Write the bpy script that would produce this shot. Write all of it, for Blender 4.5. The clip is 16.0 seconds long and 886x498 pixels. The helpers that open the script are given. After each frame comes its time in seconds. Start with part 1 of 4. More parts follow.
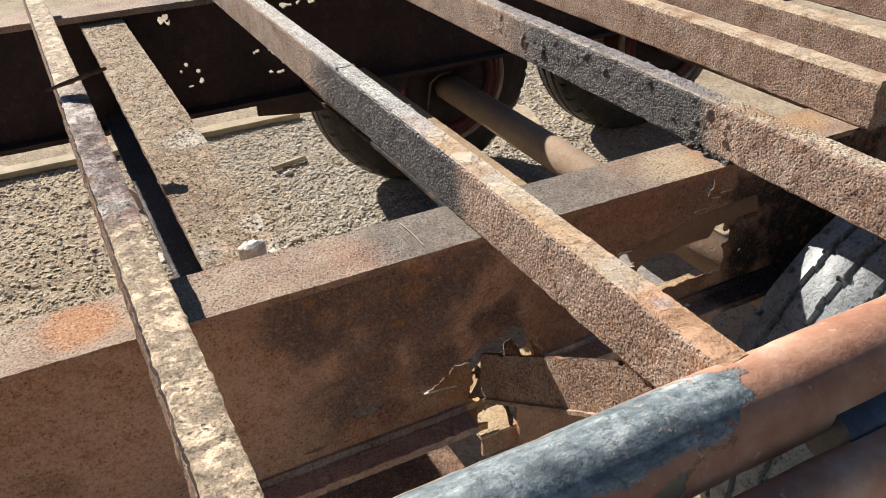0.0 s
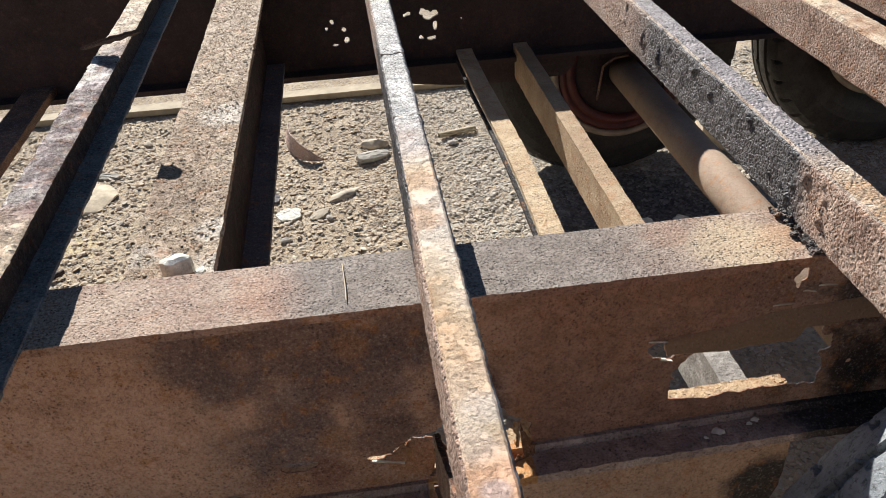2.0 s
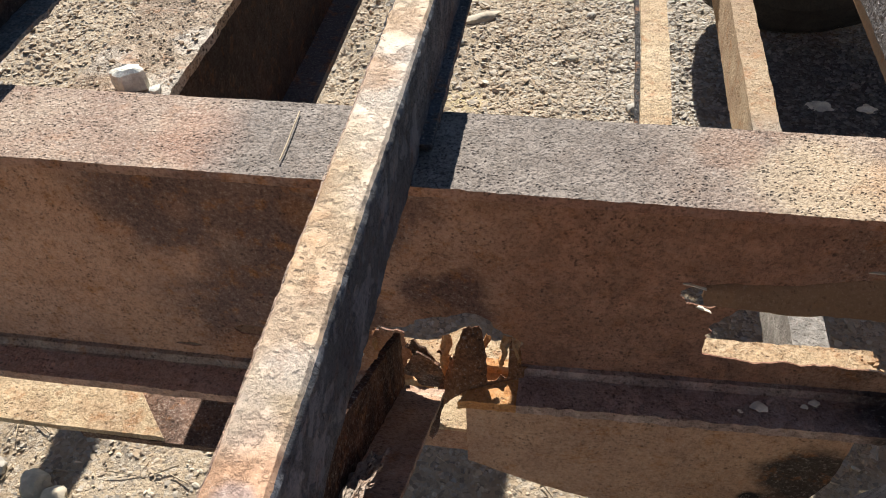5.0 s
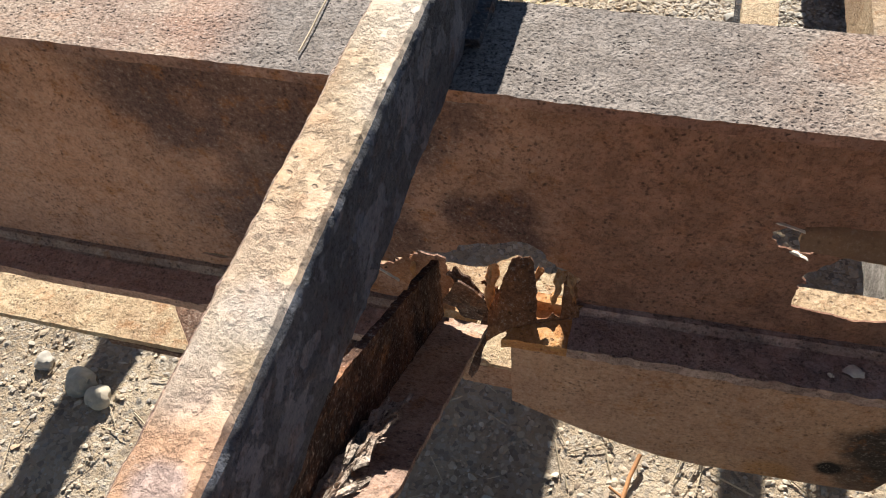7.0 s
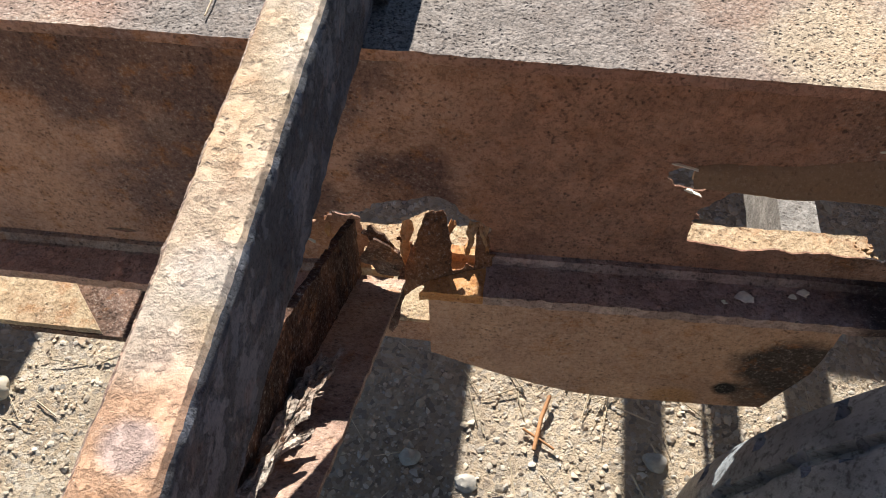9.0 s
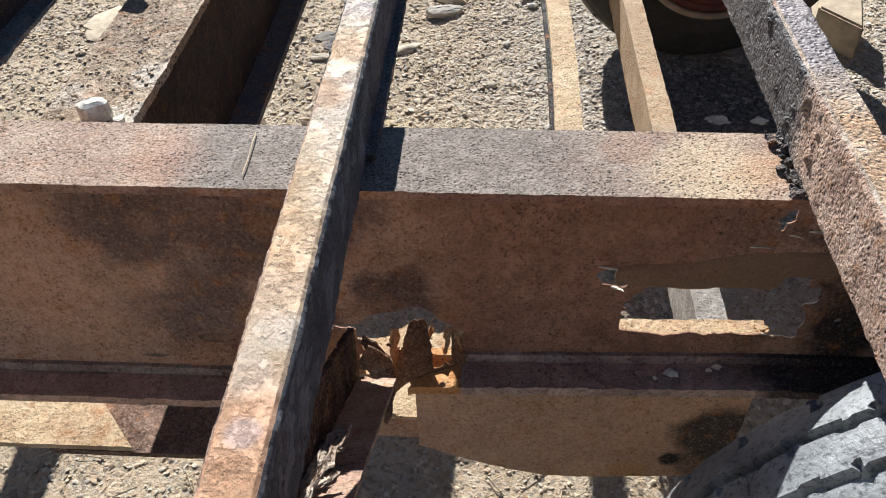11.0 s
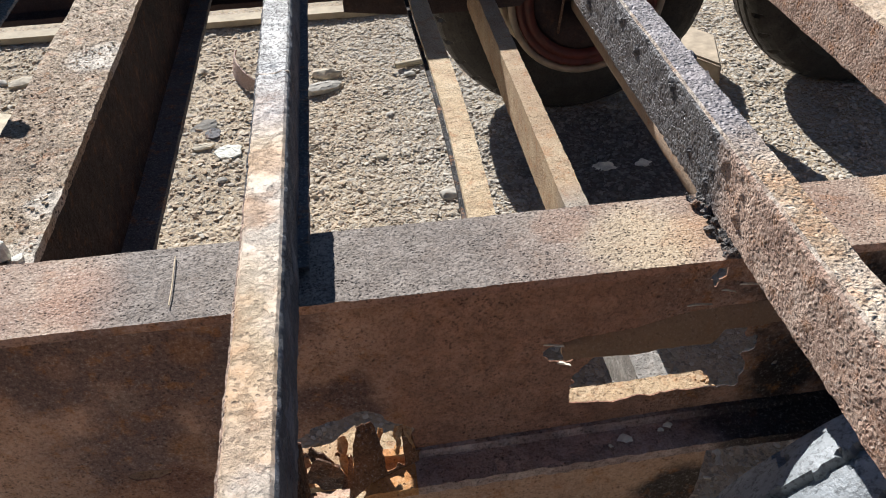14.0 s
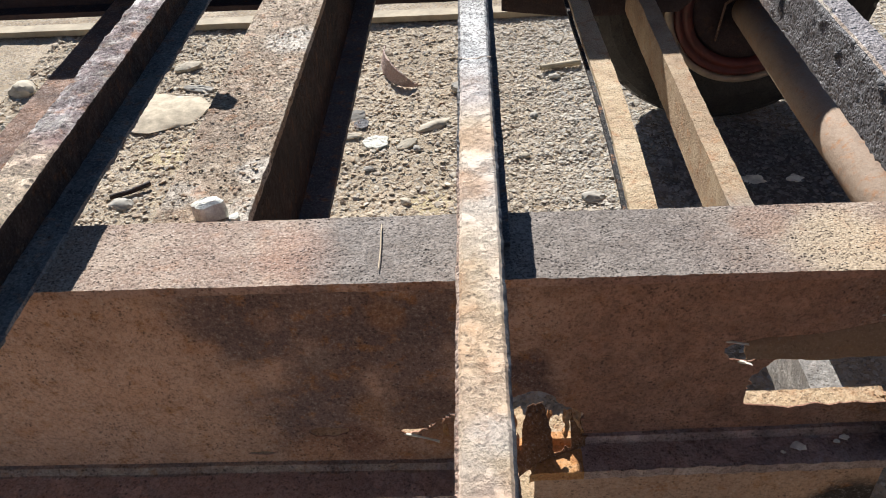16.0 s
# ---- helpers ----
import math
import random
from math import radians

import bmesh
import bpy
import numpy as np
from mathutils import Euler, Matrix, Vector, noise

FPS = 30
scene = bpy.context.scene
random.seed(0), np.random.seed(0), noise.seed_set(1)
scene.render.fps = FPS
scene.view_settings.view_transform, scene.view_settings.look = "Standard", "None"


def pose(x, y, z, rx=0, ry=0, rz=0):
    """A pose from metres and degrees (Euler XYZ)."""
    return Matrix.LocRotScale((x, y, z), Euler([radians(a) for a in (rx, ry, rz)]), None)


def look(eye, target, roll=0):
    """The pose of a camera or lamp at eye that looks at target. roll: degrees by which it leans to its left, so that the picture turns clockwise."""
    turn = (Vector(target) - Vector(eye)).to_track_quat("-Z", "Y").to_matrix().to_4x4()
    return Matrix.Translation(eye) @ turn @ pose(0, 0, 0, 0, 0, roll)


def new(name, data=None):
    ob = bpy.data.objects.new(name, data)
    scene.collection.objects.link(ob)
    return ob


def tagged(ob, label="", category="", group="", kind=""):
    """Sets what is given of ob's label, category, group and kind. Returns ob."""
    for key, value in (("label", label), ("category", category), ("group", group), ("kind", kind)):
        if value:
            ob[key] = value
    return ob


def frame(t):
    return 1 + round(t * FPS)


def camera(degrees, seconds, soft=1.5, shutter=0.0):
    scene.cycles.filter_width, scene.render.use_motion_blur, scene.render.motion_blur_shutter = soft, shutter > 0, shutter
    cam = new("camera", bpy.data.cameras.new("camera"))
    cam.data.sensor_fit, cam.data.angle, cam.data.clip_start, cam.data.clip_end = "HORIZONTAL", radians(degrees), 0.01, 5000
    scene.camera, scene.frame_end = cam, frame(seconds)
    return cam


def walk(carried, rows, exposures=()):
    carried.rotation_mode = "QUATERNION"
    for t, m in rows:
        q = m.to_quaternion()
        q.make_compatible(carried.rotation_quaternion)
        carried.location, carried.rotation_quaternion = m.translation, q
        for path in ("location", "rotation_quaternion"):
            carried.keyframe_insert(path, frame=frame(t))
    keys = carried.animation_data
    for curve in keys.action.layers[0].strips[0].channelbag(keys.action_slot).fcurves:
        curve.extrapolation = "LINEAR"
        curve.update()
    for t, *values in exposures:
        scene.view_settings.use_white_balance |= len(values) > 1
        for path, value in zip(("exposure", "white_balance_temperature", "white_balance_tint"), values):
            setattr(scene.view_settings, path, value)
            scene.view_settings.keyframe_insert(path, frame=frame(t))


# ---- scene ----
cam = camera(56.85, 16.0, 1.0)
PATH = [
    (0, 0.0531, 0.0871, 1.2553, 58.964, 1.621, -27.422),
    (0.5, 0.1858, 0.1943, 1.2483, 58.455, 1.269, -24.680),
    (1, 0.2983, 0.2118, 1.2440, 58.158, 1.519, -18.642),
    (1.5, 0.4100, 0.1672, 1.2396, 57.347, 2.120, -11.561),
    (2, 0.4348, 0.2107, 1.2263, 56.514, 2.657, -7.630),
    (2.5, 0.4460, 0.2549, 1.2241, 55.171, 3.056, -5.580),
    (3, 0.4732, 0.2594, 1.2213, 50.850, 2.947, -4.382),
    (3.2, 0.4823, 0.2662, 1.2185, 48.887, 2.800, -4.094),
    (5.3, 0.6227, 0.4091, 1.1303, 44.759, 2.948, 11.531),
    (5.5, 0.6186, 0.4235, 1.1202, 44.423, 3.725, 13.156),
    (6, 0.6272, 0.4466, 1.0956, 41.795, 5.392, 16.161),
    (6.5, 0.6268, 0.4535, 1.0844, 39.835, 5.580, 16.746),
    (7, 0.6250, 0.4601, 1.0783, 39.186, 3.974, 14.812),
    (7.5, 0.6286, 0.4642, 1.0781, 37.746, 1.921, 11.739),
    (8, 0.6317, 0.4663, 1.0701, 35.391, 0.643, 9.415),
    (8.2, 0.6288, 0.4641, 1.0680, 34.727, 0.356, 8.783),
    (10.3, 0.5906, 0.3532, 1.1571, 43.343, 0.586, 5.038),
    (10.5, 0.6000, 0.3323, 1.1668, 44.554, 0.832, 4.597),
    (11, 0.6150, 0.2963, 1.1887, 47.104, 0.984, 3.144),
    (11.5, 0.5713, 0.3095, 1.1820, 48.713, 1.069, 1.219),
    (12, 0.5367, 0.3199, 1.1826, 49.720, 1.087, -1.104),
    (12.5, 0.5481, 0.3274, 1.1867, 50.239, 1.090, -3.541),
    (13, 0.5509, 0.3321, 1.1940, 50.597, 1.256, -5.719),
    (13.5, 0.5645, 0.3395, 1.1923, 50.770, 1.449, -7.228),
    (14, 0.5735, 0.3367, 1.2036, 50.856, 1.683, -7.503),
    (14.5, 0.5550, 0.3325, 1.2032, 50.916, 1.987, -6.312),
    (15, 0.5332, 0.3226, 1.2034, 50.960, 2.314, -3.853),
    (15.5, 0.5185, 0.3180, 1.2032, 51.192, 2.659, -0.963),
    (16, 0.4918, 0.3095, 1.2028, 51.615, 2.916, 1.015),
]
EXPOSURES = ((0, 0.85, 6700, 10), (1.2, 0.86, 6600, 10), (2.3, 0.98, 6250, 10), (3, 0.88, 6350, 10), (5.3, 1.02, 6500, 10), (6.5, 1.07, 6500, 10), (8.2, 1.2, 6400, 10), (11, 1.03, 6150, 10), (13.5, 0.92, 6050, 10), (16, 0.95, 6100, 10))
walk(cam, [(t, pose(x, y, z, rx, ry, rz)) for t, x, y, z, rx, ry, rz in PATH], EXPOSURES)

# ---- light ----
SUN_FROM = Vector((-0.42, 1.5, 1.0)).normalized()
world = bpy.data.worlds.new("sky")
scene.world = world
world.use_nodes = True
sky = world.node_tree.nodes.new("ShaderNodeTexSky")
sky.sky_type, sky.sun_disc = "NISHITA", False
sky.dust_density, sky.ozone_density = 0.3, 3.5
sky.sun_elevation = math.asin(SUN_FROM.z)
sky.sun_rotation = math.atan2(SUN_FROM.x, SUN_FROM.y)
world.node_tree.links.new(sky.outputs[0], world.node_tree.nodes["Background"].inputs[0])
world.node_tree.nodes["Background"].inputs[1].default_value = 0.040
sun_data = bpy.data.lights.new("sun", "SUN")
sun_data.energy, sun_data.angle, sun_data.color = 5.0, radians(0.53), (1.0, 0.95, 0.885)
sun = new("sun", sun_data)
sun.matrix_world = look(SUN_FROM * 20, (0, 0, 0))


# ---- materials ----
class Net:
    """A small builder of node materials."""

    def __init__(self, name):
        self.mat = bpy.data.materials.new(name)
        self.mat.use_nodes = True
        self.nodes, self.links = self.mat.node_tree.nodes, self.mat.node_tree.links
        self.bsdf = self.nodes["Principled BSDF"]
        self.pos = self.nodes.new("ShaderNodeNewGeometry").outputs["Position"]

    def link(self, a, b):
        self.links.new(a, b)

    def noise(self, scale, detail=4.0, rough=0.6, stretch=None, distort=0.0):
        n = self.nodes.new("ShaderNodeTexNoise")
        n.inputs["Scale"].default_value = scale
        n.inputs["Detail"].default_value = detail
        n.inputs["Roughness"].default_value = rough
        n.inputs["Distortion"].default_value = distort
        self.link(self.mapped(stretch), n.inputs["Vector"])
        return n.outputs["Fac"]

    def mapped(self, stretch):
        if not stretch:
            return self.pos
        m = self.nodes.new("ShaderNodeMapping")
        m.inputs["Scale"].default_value = stretch
        self.link(self.pos, m.inputs["Vector"])
        return m.outputs[0]

    def shaken(self, scale, amount):
        """The position, pushed about by noise."""
        t = self.nodes.new("ShaderNodeTexNoise")
        t.inputs["Scale"].default_value = scale
        self.link(self.pos, t.inputs["Vector"])
        m = self.nodes.new("ShaderNodeVectorMath")
        m.operation = "MULTIPLY_ADD"
        m.inputs[1].default_value = (amount,) * 3
        self.link(t.outputs["Color"], m.inputs[0])
        self.link(self.pos, m.inputs[2])
        return m.outputs[0]

    def cells(self, scale, out="Distance", stretch=None, feature="F1"):
        n = self.nodes.new("ShaderNodeTexVoronoi")
        n.feature = feature
        n.inputs["Scale"].default_value = scale
        self.link(self.mapped(stretch), n.inputs["Vector"])
        return n.outputs[out]

    def ramp(self, fac, stops, smooth=False):
        r = self.nodes.new("ShaderNodeValToRGB")
        if smooth:
            r.color_ramp.interpolation = "EASE"
        e = r.color_ramp.elements
        while len(e) < len(stops):
            e.new(0.5)
        for el, (p, c) in zip(e, stops):
            el.position = p
            el.color = (c, c, c, 1) if isinstance(c, (int, float)) else (*c, 1)
        self.link(fac, r.inputs[0])
        return r.outputs[0]

    def math(self, op, a, b=0.0, c=0.0):
        m = self.nodes.new("ShaderNodeMath")
        m.operation = op
        for k, v in enumerate((a, b, c)):
            if isinstance(v, (int, float)):
                m.inputs[k].default_value = v
            else:
                self.link(v, m.inputs[k])
        return m.outputs[0]

    def axis(self, k):
        s = self.nodes.new("ShaderNodeSeparateXYZ")
        self.link(self.pos, s.inputs[0])
        return s.outputs[k]

    def mix(self, fac, a, b, mode="MIX"):
        m = self.nodes.new("ShaderNodeMix")
        m.data_type, m.blend_type = "RGBA", mode
        if isinstance(fac, (int, float)):
            m.inputs[0].default_value = fac
        else:
            self.link(fac, m.inputs[0])
        for k, v in ((6, a), (7, b)):
            if isinstance(v, tuple):
                m.inputs[k].default_value = (*v, 1)
            else:
                self.link(v, m.inputs[k])
        return m.outputs[2]

    def patch(self, x, y, r, soft=0.4, wobble=0.5, second=1):
        """1 inside a ragged spot round (x, y), or (x, z) with second=2; 0 outside."""
        dx = self.math("SUBTRACT", self.axis(0), x)
        dy = self.math("SUBTRACT", self.axis(second), y)
        d = self.math("SQRT", self.math("ADD", self.math("MULTIPLY", dx, dx), self.math("MULTIPLY", dy, dy)))
        n = self.math("MULTIPLY", self.noise(18.0, 7.0, 0.65), wobble * r * 2)
        return self.ramp(self.math("DIVIDE", self.math("ADD", self.math("SUBTRACT", d, n), wobble * r), r), [(1 - soft, 1), (1.0, 0)])

    def done(self, color, rough=0.8, heights=(), metal=0.0, spec=None):
        """heights: (value, distance in metres), summed into the bump."""
        self.link(color, self.bsdf.inputs["Base Color"]) if not isinstance(color, tuple) else None
        if isinstance(color, tuple):
            self.bsdf.inputs["Base Color"].default_value = (*color, 1)
        if isinstance(rough, (int, float)):
            self.bsdf.inputs["Roughness"].default_value = rough
        else:
            self.link(rough, self.bsdf.inputs["Roughness"])
        self.bsdf.inputs["Metallic"].default_value = metal
        if spec is not None:
            self.bsdf.inputs["Specular IOR Level"].default_value = spec
        total = None
        for value, dist in heights:
            v = self.math("MULTIPLY", value, dist)
            total = v if total is None else self.math("ADD", total, v)
        if total is not None:
            b = self.nodes.new("ShaderNodeBump")
            b.inputs["Strength"].default_value = 1.0
            b.inputs["Distance"].default_value = 1.0
            self.link(total, b.inputs["Height"])
            self.link(b.outputs[0], self.bsdf.inputs["Normal"])
        return self.mat


TAN, SAND, ORANGE = (0.42, 0.29, 0.17), (0.55, 0.42, 0.27), (0.40, 0.17, 0.055)
UMBER, CHOC, PURPLE, CHALK = (0.16, 0.085, 0.05), (0.07, 0.04, 0.028), (0.21, 0.15, 0.15), (0.62, 0.56, 0.47)
SLATE = (0.13, 0.125, 0.13)


def rust(name, stops, broad=9.0, coat=None, coat_axis=1, coat_color=SLATE, coat_wobble=0.25, speck=0.5, flake=0.0022, spots=(), bleach=0.0, stretch=None, pit_scale=230.0, second=1, ragged=0.5, coat_gloss=False, bloom=1.0, chalk=1.0, grit=0.0, relief=1.0, pepper=0.0, soft=False):
    """Rusted steel: broad blotches of the colours in stops, dark pits, flakes; coat: stops along one axis (in metres/4) where an old dark coat is left."""
    n = Net(name)
    base = n.ramp(n.noise(broad, 3.0 if soft else 8.0, 0.5 if soft else 0.66, stretch, 0.25), stops, soft)
    grain, mid = n.noise(300.0, 3.0, 0.8), n.noise(95.0, 4.0, 0.7)
    if bleach:
        base = n.mix(n.ramp(n.noise(30.0, 9.0, 0.75), [(0.40 if soft else 0.49, 0.0), (0.66 if soft else 0.62, bleach)]), base, CHALK)
    for x, y, r, col, amount in spots:
        base = n.mix(n.math("MULTIPLY", n.patch(x, y, r, 0.4 if ragged < 0.6 else 0.5, ragged, second), amount), base, col)
    base = n.mix(n.ramp(n.noise(46.0, 6.0, 0.7), [(0.54, 0.0), (0.66, 0.55 * bloom)]), base, ORANGE)
    base = n.mix(n.ramp(grain, [(0.56, 0.0), (0.66, 0.6 * speck * chalk)]), base, CHALK)
    mask = None
    if coat:
        where = n.math("ADD", n.math("DIVIDE", n.axis(coat_axis), 4.0), n.math("MULTIPLY", n.math("SUBTRACT", n.noise(9.0, 7.0, 0.68), 0.5), coat_wobble))
        mask = n.ramp(where, coat)
        tar = n.mix(n.ramp(n.noise(60.0, 6.0, 0.75), [(0.44, 0.0), (0.6, 0.8)]), coat_color, tuple(min(1, c * 1.8) for c in coat_color))
        if pepper:
            tar = n.mix(n.ramp(grain, [(0.43, pepper), (0.50, 0.0)]), tar, (0.07, 0.07, 0.075))
        base = n.mix(mask, base, tar)
    # pits: some of many small cells are eaten out
    pit = n.nodes.new("ShaderNodeTexVoronoi")
    pit.inputs["Scale"].default_value = pit_scale
    n.link(n.shaken(140.0, 0.006), pit.inputs["Vector"])
    chosen = n.nodes.new("ShaderNodeSeparateColor")
    n.link(pit.outputs["Color"], chosen.inputs[0])
    eaten = n.math("MULTIPLY", n.ramp(pit.outputs["Distance"], [(0.22, 1.0), (0.40, 0.0)]), n.ramp(n.math("MULTIPLY", chosen.outputs[0], n.ramp(n.noise(17.0, 5.0), [(0.38, 0.35), (0.62, 1.0)])), [(0.46, 0.0), (0.62, 1.0)]))
    base = n.mix(1.0, base, n.ramp(grain, [(0.38, 1 - 0.7 * speck), (0.49, 0.96), (0.7, 1.0)]), "MULTIPLY")
    base = n.mix(n.math("MULTIPLY", eaten, min(1.0, 0.9 * speck)), base, (0.035, 0.022, 0.017))
    plates = n.ramp(n.noise(26.0, 9.0, 0.72), [(0.44, 0.0), (0.5, 0.45), (0.56, 1.0)])
    heights = [(plates, flake), (mid, 0.0022 * speck * relief), (grain, 0.0012 * speck), (eaten, -0.0016 * speck)]
    if grit:
        heights.append((n.ramp(pit.outputs["Distance"], [(0.1, 0.0), (0.6, 1.0)]), grit))
    rough = n.ramp(mid, [(0.3, 0.65), (0.7, 0.92)])
    if mask is not None and coat_gloss:
        rough = n.mix(mask, rough, n.ramp(mid, [(0.3, 0.36), (0.7, 0.62)]))
    return n.done(base, rough, heights, spec=0.3 if not coat_gloss else 0.5)


CREAM = (0.72, 0.57, 0.42)
M_BAR = rust("sunbleached_rust", [(0.30, (0.46, 0.24, 0.10)), (0.42, (0.64, 0.48, 0.31)), (0.52, CREAM), (0.62, (0.70, 0.60, 0.49)), (0.74, (0.56, 0.38, 0.22))], 9.0,
             soft=True, coat=[(0.236, 0), (0.262, 0.4), (0.274, 0.85), (0.34, 0.85), (0.6, 0.5)], coat_color=(0.50, 0.50, 0.48), pepper=0.85, coat_wobble=0.010, bloom=0.6, bleach=0.12, flake=0.0016, speck=0.36, pit_scale=210.0,
             spots=((0.49, 1.05, 0.085, (0.44, 0.36, 0.36), 0.45), (0.49, 0.93, 0.03, (0.5, 0.27, 0.13), 0.4), (0.485, 0.50, 0.09, (0.58, 0.30, 0.16), 0.75), (0.495, 0.66, 0.06, (0.60, 0.40, 0.24), 0.5), (0.482, 0.575, 0.024, (0.54, 0.50, 0.50), 0.25), (0.50, 0.605, 0.02, (0.74, 0.70, 0.66), 0.3), (0.492, 0.535, 0.012, (0.44, 0.42, 0.46), 0.4), (0.478, 0.86, 0.03, (0.50, 0.26, 0.12), 0.5), (0.482, 0.80, 0.04, (0.70, 0.62, 0.52), 0.3)))
M_BAR_TAN = rust("tan_rust_scale", [(0.30, (0.40, 0.21, 0.11)), (0.45, (0.58, 0.41, 0.27)), (0.58, (0.70, 0.55, 0.39)), (0.7, (0.54, 0.32, 0.18))], 15.0, bleach=0.35, flake=0.002, speck=0.5, pit_scale=190.0)
M_BAR_PURPLE = rust("purple_brown_scale", [(0.34, (0.13, 0.082, 0.075)), (0.45, (0.25, 0.18, 0.17)), (0.53, (0.58, 0.51, 0.48)), (0.60, (0.74, 0.68, 0.62)), (0.70, (0.25, 0.15, 0.13))], 22.0, stretch=(1, 0.35, 1),
                    coat=[(0.228, 1.0), (0.245, 0.0), (0.345, 0.0), (0.365, 0.9)], coat_color=(0.56, 0.43, 0.30), coat_wobble=0.06, bleach=0.6, flake=0.0035, speck=0.8, pit_scale=150.0, spots=((0.09, 0.93, 0.05, (0.20, 0.08, 0.055), 0.8), (0.09, 0.62, 0.06, (0.46, 0.24, 0.11), 0.7), (0.085, 0.745, 0.02, (0.30, 0.30, 0.32), 0.7), (0.095, 0.665, 0.018, (0.34, 0.34, 0.36), 0.7), (0.1, 0.585, 0.015, (0.30, 0.29, 0.31), 0.7)))
M_BAR_TAR = rust("tar_crusted_rust", [(0.30, (0.42, 0.2, 0.08)), (0.44, (0.50, 0.33, 0.19)), (0.56, CREAM), (0.7, (0.40, 0.22, 0.12))], 13.0,
                 coat=[(0.212, 0), (0.228, 0.95), (0.36, 0.9), (0.44, 0.1)], coat_gloss=True, coat_color=(0.23, 0.205, 0.205), coat_wobble=0.02, bleach=0.35, flake=0.0015, speck=0.8, pit_scale=240.0, grit=0.002)
SIDE = [(0.3, (0.25, 0.145, 0.10)), (0.45, (0.40, 0.255, 0.18)), (0.6, (0.50, 0.35, 0.26)), (0.74, (0.36, 0.24, 0.19))]
M_SIDE = rust("coarse_rust_with_tar", SIDE, 16.0, coat=[(0.216, 0), (0.226, 0.97), (0.335, 0.92), (0.36, 0.1)], coat_gloss=True, coat_color=(0.045, 0.044, 0.047), coat_wobble=0.025, speck=0.85, flake=0.001, pit_scale=240.0, bleach=0.15, grit=0.0016, relief=0.5)
M_SIDE_RUST = rust("coarse_brown_rust", [(p, tuple(0.85 * v for v in c)) for p, c in SIDE], 16.0, speck=0.85, flake=0.001, pit_scale=240.0, grit=0.0012, relief=0.6)
# the bars' right faces lie in shade; its blue darkness is put into this colour
M_SIDE_BLUE = rust("sky_shaded_slate_scale", [(0.3, (0.078, 0.082, 0.096)), (0.5, (0.125, 0.13, 0.145)), (0.68, (0.185, 0.187, 0.2)), (0.8, (0.2, 0.15, 0.115))], 14.0, speck=0.55, flake=0.003, pit_scale=190.0, bloom=0.25, chalk=0.15)
# shade inside the channel and on the beam's web, mixed into the rust colour
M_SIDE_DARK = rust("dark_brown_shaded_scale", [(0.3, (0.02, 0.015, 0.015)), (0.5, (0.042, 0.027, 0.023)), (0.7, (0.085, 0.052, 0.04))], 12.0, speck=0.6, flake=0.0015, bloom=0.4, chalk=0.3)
M_FLANGE = rust("weathered_flange_rust", [(0.3, (0.27, 0.165, 0.115)), (0.46, (0.345, 0.24, 0.175)), (0.62, (0.43, 0.325, 0.24)), (0.76, (0.30, 0.195, 0.14))], 12.0,
                coat=[(0.080, 0), (0.094, 0.85), (0.165, 0.8), (0.20, 0.1), (0.24, 0.0)], coat_axis=0, pepper=0.35, coat_color=(0.165, 0.145, 0.125), coat_wobble=0.02, speck=0.8, flake=0.0004, pit_scale=340.0, grit=0.0004, bloom=0.5, relief=0.22,
                spots=((0.33, 0.87, 0.05, (0.36, 0.17, 0.10), 0.4), (0.80, 0.865, 0.06, SAND, 0.9), (0.855, 0.87, 0.03, (0.45, 0.28, 0.16), 0.6), (0.74, 0.90, 0.03, (0.40, 0.22, 0.13), 0.6), (-0.16, 0.88, 0.14, (0.40, 0.31, 0.22), 0.9), (0.02, 0.885, 0.05, (0.46, 0.20, 0.075), 0.8), (1.08, 0.89, 0.05, (0.52, 0.33, 0.17), 0.7), (1.2, 0.88, 0.06, CHALK, 0.7)))
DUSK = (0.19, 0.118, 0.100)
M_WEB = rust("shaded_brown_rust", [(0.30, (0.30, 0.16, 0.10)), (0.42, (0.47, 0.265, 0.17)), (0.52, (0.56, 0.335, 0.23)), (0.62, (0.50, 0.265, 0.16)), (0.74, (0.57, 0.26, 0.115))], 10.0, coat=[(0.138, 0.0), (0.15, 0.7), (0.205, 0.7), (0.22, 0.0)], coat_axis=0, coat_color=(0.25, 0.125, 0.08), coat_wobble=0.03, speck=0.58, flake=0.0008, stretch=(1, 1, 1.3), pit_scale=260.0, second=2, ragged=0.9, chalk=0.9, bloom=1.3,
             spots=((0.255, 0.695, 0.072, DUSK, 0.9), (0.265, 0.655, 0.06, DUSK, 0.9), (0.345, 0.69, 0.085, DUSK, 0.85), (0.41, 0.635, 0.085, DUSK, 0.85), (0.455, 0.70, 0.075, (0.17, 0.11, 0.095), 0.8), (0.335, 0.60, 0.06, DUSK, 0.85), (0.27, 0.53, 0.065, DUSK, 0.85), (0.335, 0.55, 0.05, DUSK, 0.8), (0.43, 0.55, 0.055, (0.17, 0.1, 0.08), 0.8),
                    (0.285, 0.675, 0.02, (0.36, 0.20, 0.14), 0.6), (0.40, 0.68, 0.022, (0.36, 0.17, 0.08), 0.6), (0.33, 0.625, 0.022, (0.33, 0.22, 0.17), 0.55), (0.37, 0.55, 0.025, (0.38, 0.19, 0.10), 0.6),
